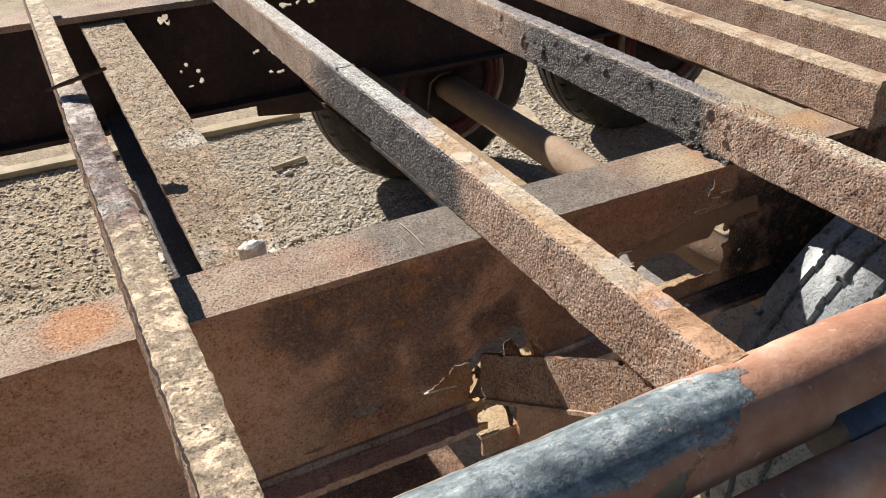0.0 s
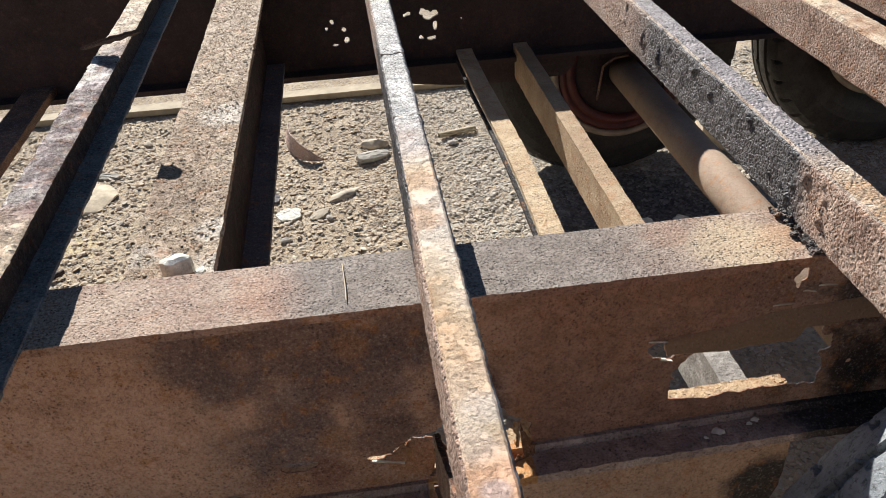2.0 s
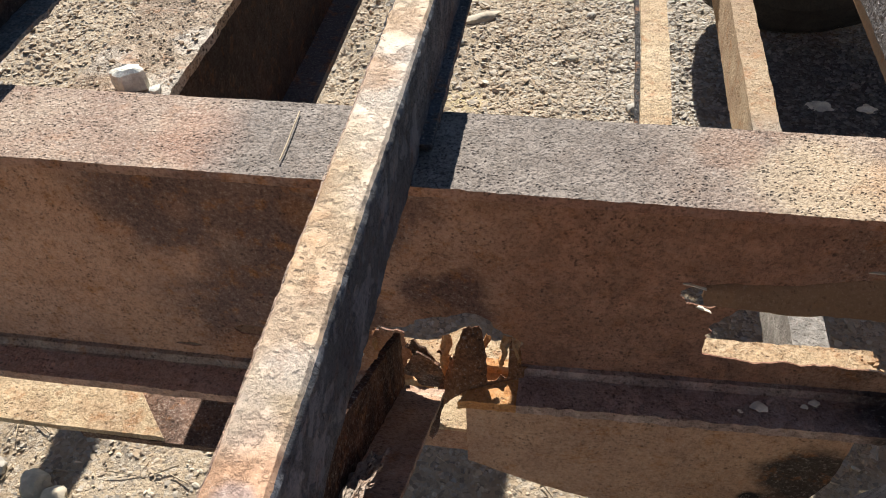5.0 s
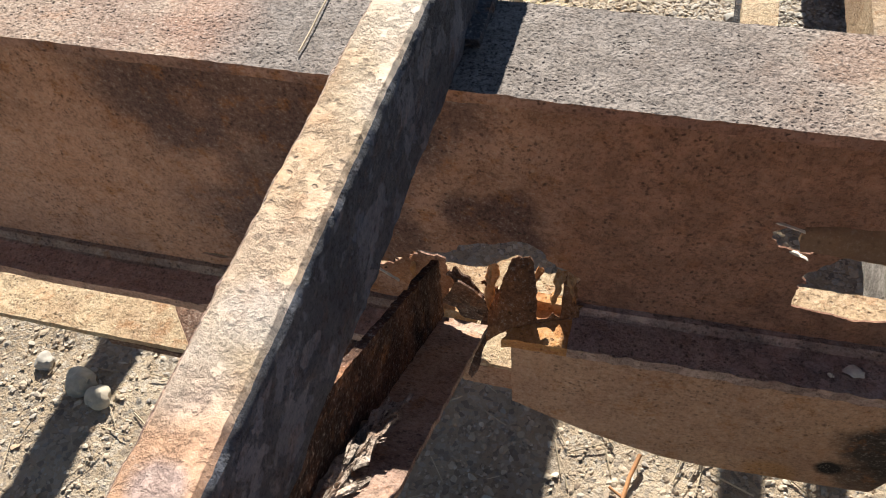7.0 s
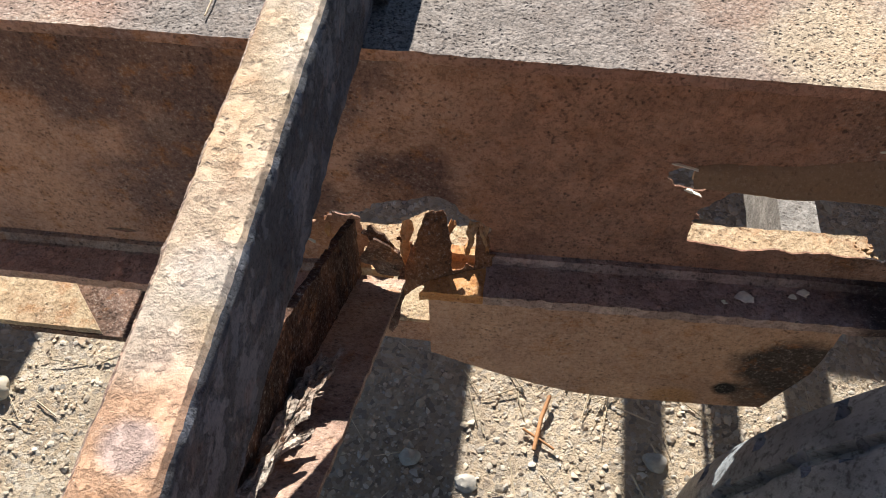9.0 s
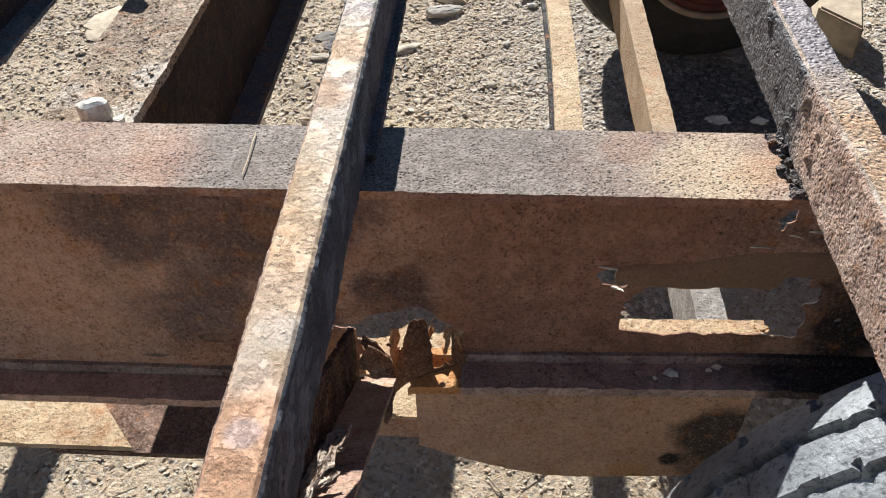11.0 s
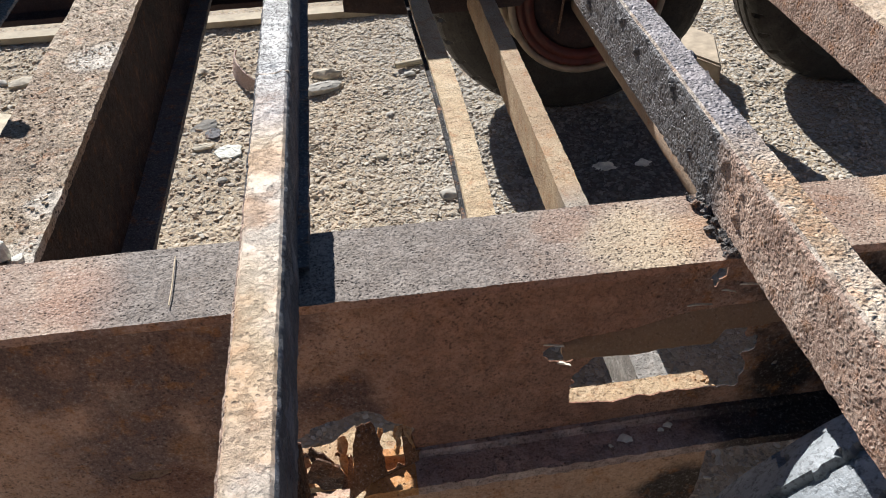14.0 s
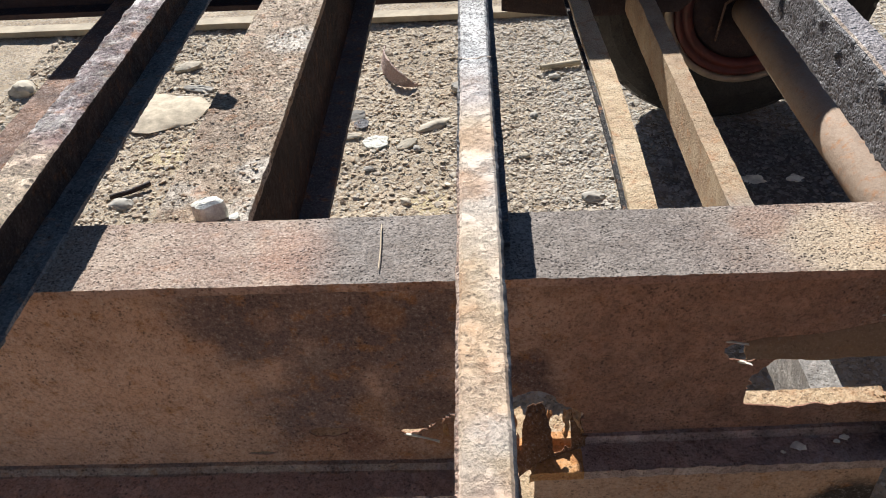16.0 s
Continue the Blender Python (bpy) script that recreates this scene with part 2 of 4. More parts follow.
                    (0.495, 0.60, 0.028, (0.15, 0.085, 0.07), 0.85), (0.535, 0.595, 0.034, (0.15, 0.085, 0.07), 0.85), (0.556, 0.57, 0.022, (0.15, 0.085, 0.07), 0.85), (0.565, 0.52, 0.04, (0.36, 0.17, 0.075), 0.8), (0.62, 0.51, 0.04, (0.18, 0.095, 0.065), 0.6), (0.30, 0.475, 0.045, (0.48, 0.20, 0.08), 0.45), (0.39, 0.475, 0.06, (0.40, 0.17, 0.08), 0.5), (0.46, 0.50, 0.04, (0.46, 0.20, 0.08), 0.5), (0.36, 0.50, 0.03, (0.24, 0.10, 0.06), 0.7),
                    # the last three spots paint the deep shade behind the wheel
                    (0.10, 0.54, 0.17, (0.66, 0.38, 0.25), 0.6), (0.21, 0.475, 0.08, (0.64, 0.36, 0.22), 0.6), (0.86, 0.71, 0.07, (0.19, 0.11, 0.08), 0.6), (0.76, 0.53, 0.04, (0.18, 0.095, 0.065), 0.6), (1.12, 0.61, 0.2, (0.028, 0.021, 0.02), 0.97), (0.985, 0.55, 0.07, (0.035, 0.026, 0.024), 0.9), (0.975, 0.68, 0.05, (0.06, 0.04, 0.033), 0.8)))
M_FILLET = rust("tan_fillet_rust", [(0.3, (0.26, 0.16, 0.12)), (0.48, (0.42, 0.28, 0.20)), (0.6, (0.56, 0.40, 0.28)), (0.75, (0.42, 0.23, 0.13))], 10.0, speck=0.6, flake=0.001)
M_LEDGE = rust("ledge_rust_with_wheel_shade", [(0.3, (0.27, 0.18, 0.15)), (0.5, (0.46, 0.32, 0.265)), (0.66, (0.58, 0.43, 0.35))], 10.0, speck=0.55, flake=0.002, bleach=0.12, bloom=0.4,
               # the two near-black spots put the wheel's shade into the ledge
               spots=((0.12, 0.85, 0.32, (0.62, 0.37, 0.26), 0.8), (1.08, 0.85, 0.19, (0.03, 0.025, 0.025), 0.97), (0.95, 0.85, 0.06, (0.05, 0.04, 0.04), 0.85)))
M_HANGER = rust("brown_hanger_rust_with_shade", [(0.3, (0.40, 0.225, 0.145)), (0.5, (0.52, 0.315, 0.20)), (0.7, (0.61, 0.37, 0.225))], 9.0, speck=0.5, flake=0.0006, pit_scale=240.0, second=2,
                # first two spots paint shade beside the tyre; the third marks a bolt hole
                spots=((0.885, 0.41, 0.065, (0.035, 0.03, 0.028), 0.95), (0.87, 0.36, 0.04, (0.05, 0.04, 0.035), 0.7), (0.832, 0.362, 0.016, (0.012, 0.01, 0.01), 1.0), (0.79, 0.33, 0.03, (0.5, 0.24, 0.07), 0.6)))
M_LIP = rust("smooth_olive_rust", [(0.3, (0.25, 0.15, 0.085)), (0.5, (0.31, 0.19, 0.11)), (0.7, (0.36, 0.225, 0.135))], 7.0, speck=0.2, flake=0.0003, bloom=0.3)
M_TONGUE = rust("orange_brown_torn_rust", [(0.3, (0.10, 0.05, 0.03)), (0.45, (0.20, 0.095, 0.045)), (0.58, (0.28, 0.13, 0.06)), (0.7, (0.18, 0.085, 0.045))], 18.0, speck=0.6, flake=0.001)
M_WORN = rust("bright_orange_worn_rust", [(0.3, (0.42, 0.16, 0.05)), (0.48, (0.60, 0.29, 0.10)), (0.6, (0.66, 0.42, 0.21)), (0.74, (0.48, 0.21, 0.07))], 30.0, speck=0.4, flake=0.0008)
M_RED = rust("deep_orange_rust", [(0.3, (0.12, 0.05, 0.03)), (0.5, (0.26, 0.12, 0.055)), (0.7, (0.42, 0.2, 0.08))], 14.0, flake=0.002)
M_GREYED = rust("tan_rust_greyed_end", [(0.3, (0.30, 0.19, 0.11)), (0.5, (0.42, 0.3, 0.18)), (0.7, (0.5, 0.38, 0.24))], 12.0, coat=[(0.31, 1.0), (0.335, 0.0)], coat_color=(0.25, 0.235, 0.21), coat_wobble=0.01, speck=0.5, flake=0.001)
M_LOW = rust("dusty_rust_plate", [(0.3, (0.42, 0.28, 0.16)), (0.5, (0.56, 0.42, 0.255)), (0.7, (0.63, 0.50, 0.33))], 12.0, speck=0.6, flake=0.0012)
M_DIRT = rust("dirt_caked_rust", [(0.3, (0.29, 0.19, 0.12)), (0.45, (0.40, 0.29, 0.19)), (0.6, (0.49, 0.38, 0.265)), (0.75, (0.33, 0.215, 0.14))], 10.0,
              speck=1.0, flake=0.002, pit_scale=190.0, spots=((0.20, 1.14, 0.07, (0.27, 0.185, 0.125), 0.5), (0.245, 1.38, 0.05, CHALK, 0.8), (0.256, 1.05, 0.03, CHALK, 0.7), (0.256, 0.97, 0.03, CHALK, 0.7), (0.18, 1.0, 0.03, CHALK, 0.5)))
# rust darkened in colour for faces of rail, hanger and drum in shade
M_DARK = rust("dark_rust_with_shade", [(0.3, (0.024, 0.017, 0.017)), (0.55, (0.045, 0.03, 0.028)), (0.8, (0.075, 0.047, 0.04))], 8.0, flake=0.0008, speck=0.4, bloom=0.15, chalk=0.1)
M_SCALE = rust("pale_rust_scale", [(0.3, (0.30, 0.2, 0.14)), (0.5, (0.52, 0.42, 0.33)), (0.7, (0.62, 0.55, 0.46))], 30.0, speck=0.8, flake=0.002)
M_TAR = rust("black_undercoat", [(0.3, (0.012, 0.012, 0.014)), (0.7, (0.03, 0.03, 0.033))], 12.0)
M_SLATE = rust("slate_shaded_rust", [(0.3, (0.08, 0.08, 0.086)), (0.55, (0.14, 0.135, 0.14)), (0.8, (0.19, 0.165, 0.15))], 10.0, speck=0.6)
M_GUSSET = rust("shaded_dark_red_scale", [(0.3, (0.035, 0.024, 0.022)), (0.48, (0.10, 0.052, 0.036)), (0.62, (0.2, 0.095, 0.055)), (0.78, (0.12, 0.1, 0.1))], 22.0, speck=0.8, flake=0.004, stretch=(1, 1, 0.35))
M_STEM = rust("shaded_umber_rust", [(0.3, (0.11, 0.068, 0.05)), (0.5, (0.21, 0.122, 0.082)), (0.7, (0.32, 0.18, 0.11))], 14.0, speck=0.7)
M_SHELF = rust("slate_blue_shelf", [(0.3, (0.15, 0.145, 0.14)), (0.5, (0.235, 0.225, 0.21)), (0.7, (0.33, 0.30, 0.265))], 14.0, speck=0.7, flake=0.001)
M_CRUST = rust("cracked_tar_crust", [(0.3, (0.05, 0.048, 0.048)), (0.5, (0.12, 0.11, 0.105)), (0.7, (0.26, 0.22, 0.19))], 40.0, speck=0.8, flake=0.002, grit=0.002)
M_AXLE = rust("brown_axle_rust", [(0.3, (0.24, 0.165, 0.115)), (0.55, (0.35, 0.255, 0.18)), (0.8, (0.41, 0.31, 0.225))], 8.0, speck=0.25, flake=0.0005)


def pipe_paint():
    n = Net("peeling_grey_paint_on_rust_shaded_low")
    red = n.ramp(n.noise(13.0, 6.0), [(0.3, (0.26, 0.10, 0.06)), (0.5, (0.42, 0.22, 0.14)), (0.68, (0.55, 0.38, 0.28))])
    grey = n.ramp(n.noise(48.0, 9.0, 0.78, (0.45, 1, 1)), [(0.36, (0.07, 0.09, 0.10)), (0.5, (0.18, 0.22, 0.235)), (0.58, (0.34, 0.39, 0.40)), (0.68, (0.62, 0.64, 0.61))])
    where = n.math("ADD", n.math("SUBTRACT", n.math("MULTIPLY", n.axis(0), 0.5), n.math("MULTIPLY", n.math("SUBTRACT", n.axis(2), 0.83), 1.1)), n.math("MULTIPLY", n.math("SUBTRACT", n.noise(13.0, 8.0, 0.68), 0.5), 0.22))
    bare = n.ramp(where, [(0.214, 0.0), (0.219, 1.0)])
    height = n.math("ADD", n.axis(2), n.math("MULTIPLY", n.math("SUBTRACT", n.noise(16.0, 8.0, 0.7), 0.5), 0.045))
    grey = n.mix(n.ramp(n.noise(120.0, 5.0, 0.75), [(0.36, 0.7), (0.47, 0.0)]), grey, (0.05, 0.06, 0.065))
    # olive-dark underside: shade set into the pipe's colour by height
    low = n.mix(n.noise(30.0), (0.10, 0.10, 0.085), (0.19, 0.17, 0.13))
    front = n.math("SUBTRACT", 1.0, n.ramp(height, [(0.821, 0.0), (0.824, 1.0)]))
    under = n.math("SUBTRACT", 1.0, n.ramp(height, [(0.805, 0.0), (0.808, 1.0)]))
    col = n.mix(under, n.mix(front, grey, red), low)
    col = n.mix(bare, col, red)
    col = n.mix(n.ramp(n.noise(70.0, 8.0, 0.75), [(0.60, 0.0), (0.66, 0.8)]), col, (0.6, 0.42, 0.31))
    return n.done(col, n.ramp(bare, [(0.0, 0.45), (1.0, 0.8)]), [(n.math("SUBTRACT", 1.0, bare), 0.0012), (n.noise(90.0, 6.0, 0.7), 0.0016)])


def ground_mat():
    n = Net("dusty_gravel_ground")
    col = n.ramp(n.noise(5.0, 7.0, 0.65), [(0.3, (0.29, 0.215, 0.14)), (0.45, (0.41, 0.32, 0.215)), (0.55, (0.49, 0.39, 0.27)), (0.7, (0.53, 0.43, 0.305))])
    grit = n.cells(140.0, "Color")
    g = n.nodes.new("ShaderNodeSeparateColor")
    n.link(grit, g.inputs[0])
    col = n.mix(n.ramp(g.outputs[0], [(0.5, 0.0), (1.0, 0.5)]), col, (0.55, 0.51, 0.43))
    col = n.mix(n.ramp(g.outputs[1], [(0.6, 0.0), (1.0, 0.6)]), col, (0.13, 0.12, 0.11))
    for x, y, r in ((0.37, 2.03, 0.09), (-0.39, 2.29, 0.11), (-0.16, 2.19, 0.05)):
        col = n.mix(n.math("MULTIPLY", n.patch(x, y, r, 0.8), 0.45), col, (0.60, 0.49, 0.24))
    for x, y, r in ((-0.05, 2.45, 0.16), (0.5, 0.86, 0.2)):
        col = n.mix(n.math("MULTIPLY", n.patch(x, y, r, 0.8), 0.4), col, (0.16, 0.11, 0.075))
    # deep shade under the far wheel, painted into the ground colour
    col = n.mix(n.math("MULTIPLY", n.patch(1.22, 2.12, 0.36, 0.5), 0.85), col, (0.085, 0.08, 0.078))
    return n.done(col, 0.95, [(n.noise(120.0, 5.0, 0.7), 0.006), (n.noise(260.0, 4.0), 0.004)], spec=0.2)


def stone_mat(name, tones):
    n = Net(name)
    island = n.nodes["Geometry"].outputs["Random Per Island"]
    col = n.ramp(island, tones)
    side = n.ramp(n.math("ADD", n.math("MULTIPLY", n.axis(0), 0.5), n.math("MULTIPLY", n.math("SUBTRACT", n.noise(3.0, 5.0), 0.5), 0.5)), [(0.2, 0.0), (0.42, 0.55)])
    side = n.math("MULTIPLY", side, n.ramp(n.math("DIVIDE", n.axis(1), 4.0), [(0.33, 0.0), (0.42, 1.0)]))
    col = n.mix(side, col, n.ramp(island, [(0.0, (0.32, 0.31, 0.28)), (0.5, (0.47, 0.455, 0.41)), (1.0, (0.60, 0.58, 0.52))]))
    col = n.mix(n.ramp(n.noise(90.0, 5.0, 0.7), [(0.4, 0.25), (0.65, 0.0)]), col, (0.3, 0.25, 0.19))
    # the far wheel's shade again, painted over the stones
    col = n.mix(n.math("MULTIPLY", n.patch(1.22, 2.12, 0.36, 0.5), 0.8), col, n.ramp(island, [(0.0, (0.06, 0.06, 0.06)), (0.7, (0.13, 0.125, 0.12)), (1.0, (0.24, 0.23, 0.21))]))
    return n.done(col, 0.9, [(n.noise(220.0, 4.0), 0.0012)], spec=0.25)


def rubber(name, rubber_tone, glare):
    n = Net(name)
    col = n.ramp(n.noise(22.0, 8.0, 0.7), [(0.3, tuple(c * 0.55 for c in rubber_tone)), (0.55, rubber_tone), (0.72, tuple(min(1, c * 1.5) for c in rubber_tone))])
    col = n.mix(n.ramp(n.noise(190.0, 4.0, 0.75), [(0.36, 0.7), (0.5, 0.0)]), col, (0.015, 0.016, 0.018))
    n.bsdf.inputs["Coat Weight"].default_value = glare
    n.bsdf.inputs["Coat Roughness"].default_value = 0.38
    return n.done(col, n.ramp(n.noise(60.0), [(0.3, 0.34), (0.7, 0.48)]), [(n.noise(70.0, 6.0, 0.7), 0.0012), (n.noise(300.0, 4.0), 0.0006)], spec=0.2 + 0.8 * glare)


def plain(name, c, rough=0.8, scale=40.0, vary=0.35, metal=0.0):
    n = Net(name)
    col = n.ramp(n.noise(scale, 6.0, 0.65), [(0.3, tuple(v * (1 - vary) for v in c)), (0.7, tuple(min(1, v * (1 + vary)) for v in c))])
    return n.done(col, rough, [(n.noise(scale * 4, 4.0), 0.0008)], metal)


M_PIPE = pipe_paint()
M_GROUND = ground_mat()
M_GRAVEL = stone_mat("mixed_gravel", [(0.0, (0.36, 0.28, 0.20)), (0.25, (0.46, 0.37, 0.26)), (0.5, (0.55, 0.45, 0.325)), (0.7, (0.40, 0.36, 0.30)), (0.85, (0.64, 0.565, 0.44)), (1.0, (0.47, 0.335, 0.21))])
M_CRUMB = stone_mat("crumbled_dirt", [(0.0, (0.22, 0.14, 0.085)), (0.35, (0.37, 0.26, 0.165)), (0.6, (0.48, 0.37, 0.25)), (0.85, (0.57, 0.48, 0.35)), (1.0, (0.24, 0.15, 0.09))])
M_ROCK = plain("pale_limestone", (0.47, 0.41, 0.31), 0.95, 24.0, 0.4)
M_ROCK_SAND = plain("sandy_limestone", (0.50, 0.42, 0.30), 0.95, 34.0, 0.35)
M_ROCK_GREY = plain("grey_stone", (0.38, 0.35, 0.295), 0.9, 30.0)
# near tyre lightened for sun glare; far tyres get a darker, unlit copy
M_RUBBER = rubber("dusty_worn_tyre_rubber_sunlit", (0.24, 0.26, 0.27), 0.15)
M_RUBBER_DARK = rubber("unlit_black_tyre_rubber", (0.05, 0.044, 0.037), 0.0)
M_WOOD = plain("bleached_wood", (0.46, 0.39, 0.27), 0.85, 22.0, 0.25)
M_STRAW = plain("dry_straw", (0.52, 0.42, 0.28), 0.8)
M_STICK = plain("orange_dry_stick", (0.38, 0.18, 0.07), 0.8)
M_FOAM = plain("dirty_white_foam", (0.80, 0.73, 0.60), 0.9, 110.0, 0.45)
M_TUBE = plain("chipped_navy_paint", (0.05, 0.06, 0.08), 0.35, 30.0, 0.8)
M_DRUM = plain("red_primer_drum", (0.09, 0.018, 0.012), 0.6, 18.0, 0.5)
M_RIM = plain("cream_wheel_paint", (0.55, 0.46, 0.33), 0.5, 18.0, 0.4)
M_CHIP = plain("pale_flake_and_light_spot", (0.78, 0.70, 0.57), 0.8)
M_BLOCK = plain("pale_dusty_block", (0.42, 0.34, 0.24), 0.9, 20.0, 0.3)
M_DULL = plain("dull_cream_paint", (0.26, 0.20, 0.14), 0.6, 18.0, 0.4)
M_BOARD = plain("weathered_board", (0.38, 0.31, 0.205), 0.85, 16.0, 0.25)


# ---- building helpers ----
def mesh_of(name, verts, faces, mat, smooth=False):
    me = bpy.data.meshes.new(name)
    me.from_pydata([tuple(v) for v in verts], [], [tuple(f) for f in faces])
    me.materials.append(mat)
    if smooth:
        me.shade_smooth()
    me.update()
    return me


def part(name, me, parent=None, label=""):
    ob = new(name, me)
    ob.parent = parent
    return tagged(ob, label)


def thing(name, me, label, category, group="", kind=""):
    return tagged(new(name, me), label, category, group, kind)


def wob(p, amp, freq, seed=0.0):
    """A noise vector at p, at two scales."""
    q = Vector((p[0] + seed, p[1] + seed * 0.7, p[2] - seed))
    return noise.noise_vector(q * freq * 0.5) * (amp * 0.45) + noise.noise_vector(q * freq * 2.3) * (amp * 0.45) + noise.noise_vector(q * freq * 6.1) * (amp * 0.6)


def dense(profile, step):
    """A closed outline with points at most step apart."""
    out = []
    for a, b in zip(profile, profile[1:] + profile[:1]):
        k = max(1, round(math.dist(a, b) / step))
        out += [(a[0] + (b[0] - a[0]) * i / k, a[1] + (b[1] - a[1]) * i / k) for i in range(k)]
    return out


def loft(name, profile, stops, place, mat, amp=0.0015, freq=28.0, seed=0.0, step=0.008, end_rag=0.0, mats=None, pick=None):
    """Sweeps a closed outline (u, v) through the stations in stops; place(s, u, v) gives the point. The skin is roughened by noise."""
    ring = dense(profile, step)
    n, verts, faces = len(ring), [], []
    for k, s in enumerate(stops):
        rag = end_rag if k in (0, len(stops) - 1) else 0.0
        for u, v in ring:
            p = Vector(place(s, u, v))
            if rag:
                p = Vector(place(s + rag * noise.noise(Vector((u * 60, v * 60, seed + s))), u, v))
            verts.append(p + wob(p, amp, freq, seed))
    for k in range(len(stops) - 1):
        for i in range(n):
            j = (i + 1) % n
            faces.append((k * n + i, k * n + j, (k + 1) * n + j, (k + 1) * n + i))
    last = (len(stops) - 1) * n
    faces.append(tuple(range(n - 1, -1, -1)))
    faces.append(tuple(range(last, last + n)))
    me = mesh_of(name, verts, faces, mat)
    bm = bmesh.new()
    bm.from_mesh(me)
    bmesh.ops.recalc_face_normals(bm, faces=bm.faces)
    bm.to_mesh(me)
    bm.free()
    me.shade_smooth()
    me.set_sharp_from_angle(angle=0.7)
    if mats:
        for m in mats:
            me.materials.append(m)
        for poly in me.polygons:
            i = poly.index % n
            (u0, v0), (u1, v1) = ring[i], ring[(i + 1) % n]
            poly.material_index = pick((u0 + u1) / 2, (v0 + v1) / 2)
    return me


def span(a, b, step):
    k = max(1, round((b - a) / step))
    return [a + (b - a) * i / k for i in range(k + 1)]


def sheet(name, us, vs, place, keep, mat, thick, amp=0.001, freq=25.0, seed=0.0, rag=0.0, mats=None, pick=None):
    """A rusted plate over the grid us x vs; keep(u, v) is above 0 where metal is left. The other side lies thick away along place's third argument."""
    idx, verts, cells = {}, [], []
    for a in range(len(us) - 1):
        for b in range(len(vs) - 1):
            if keep((us[a] + us[a + 1]) / 2, (vs[b] + vs[b + 1]) / 2) > 0:
                cells.append((a, b))
    have = set(cells)

    def vert(a, b, side):
        key = (a, b, side)
        if key not in idx:
            u, v = us[a], vs[b]
            if rag and not all((a - i, b - j) in have for i in (0, 1) for j in (0, 1)):
                if 0 < a < len(us) - 1 and 0 < b < len(vs) - 1:
                    for _ in range(3):
                        k, h = keep(u, v), 0.0008
                        gu, gv = (keep(u + h, v) - k) / h, (keep(u, v + h) - k) / h
                        m = gu * gu + gv * gv
                        if m < 1e-6:
                            break
                        du, dv = -k * gu / m, -k * gv / m
                        f = min(1.0, rag / max(1e-9, math.hypot(du, dv)))
                        u, v = u + du * f, v + dv * f
                else:
                    u += 0.4 * rag * noise.noise(Vector((us[a] * 90, vs[b] * 90, seed)))
                    v += 0.4 * rag * noise.noise(Vector((us[a] * 90, vs[b] * 90, seed + 9)))
            p = Vector(place(u, v, 0.0))
            off = wob(p, amp, freq, seed)
            idx[key] = len(verts)
            verts.append(Vector(place(u, v, thick if side else 0.0)) + off)
        return idx[key]

    faces = []
    for a, b in cells:
        q = ((a, b), (a + 1, b), (a + 1, b + 1), (a, b + 1))
        faces.append([vert(i, j, 0) for i, j in q])
        faces.append([vert(i, j, 1) for i, j in reversed(q)])
        for (i, j), (k, l), nb in ((q[0], q[1], (a, b - 1)), (q[1], q[2], (a + 1, b)), (q[2], q[3], (a, b + 1)), (q[3], q[0], (a - 1, b))):
            if nb not in have:
                faces.append([vert(k, l, 0), vert(i, j, 0), vert(i, j, 1), vert(k, l, 1)])
    me = mesh_of(name, verts, faces, mat)
    bm = bmesh.new()
    bm.from_mesh(me)
    bmesh.ops.recalc_face_normals(bm, faces=bm.faces)
    bm.to_mesh(me)
    bm.free()
    me.shade_smooth()
    me.set_sharp_from_angle(angle=0.7)
    if mats:
        for m in mats:
            me.materials.append(m)
        for poly in me.polygons:
            poly.material_index = pick(poly)
    return me


def tear(u, v, seed):
    return noise.noise(Vector((u * 34 + seed, v * 34, seed))) + 0.6 * noise.noise(Vector((u * 95, v * 95 + seed, seed))) + 0.35 * noise.noise(Vector((u * 230, v * 230 + seed, seed)))


def blob(u, v, cu, cv, ru, rv, rough=0.35, seed=0.0):
    """Below 0 inside a ragged oval hole."""
    return math.hypot((u - cu) / ru, (v - cv) / rv) - 1.0 + rough * tear(u, v, seed)


def rock_mesh(name, size, mat, seed, sub=3, rough=0.35):
    bm = bmesh.new()
    bmesh.ops.create_icosphere(bm, subdivisions=sub, radius=1.0)
    for v in bm.verts:
        k = 1 + rough * noise.noise(v.co * 1.1 + Vector((seed, 0, 0))) + 0.4 * rough * noise.noise(v.co * 3.1 + Vector((0, seed, 0)))
        v.co = Vector((v.co.x * size[0] * k, v.co.y * size[1] * k, v.co.z * size[2] * k))
    me = bpy.data.meshes.new(name)
    bm.to_mesh(me)
    bm.free()
    me.materials.append(mat)
    me.shade_smooth()
    me.set_sharp_from_angle(angle=0.5)
    return me


# ---- ground ----
def graded(lo, hi, step, far, grow=1.35):
    out, d = span(lo, hi, step), step
    a, b = [lo], [hi]
    while b[-1] < far:
        d *= grow
        b.append(b[-1] + d)
        a.append(a[-1] - d)
    return a[:0:-1] + out + b[1:]


def ground_height(x, y):
    p = Vector((x, y, 0))
    return 0.012 * noise.noise(p * 3.1) + 0.006 * noise.noise(p * 14) + 0.004 * noise.noise(p * 41)


gx, gy = graded(-1.7, 2.9, 0.022, 60), graded(0.2, 4.0, 0.022, 60)
gverts = [(x, y, ground_height(x, y) if abs(x) < 8 and abs(y) < 8 else 0.0) for y in gy for x in gx]
gfaces = [(j * len(gx) + i, j * len(gx) + i + 1, (j + 1) * len(gx) + i + 1, (j + 1) * len(gx) + i) for j in range(len(gy) - 1) for i in range(len(gx) - 1)]
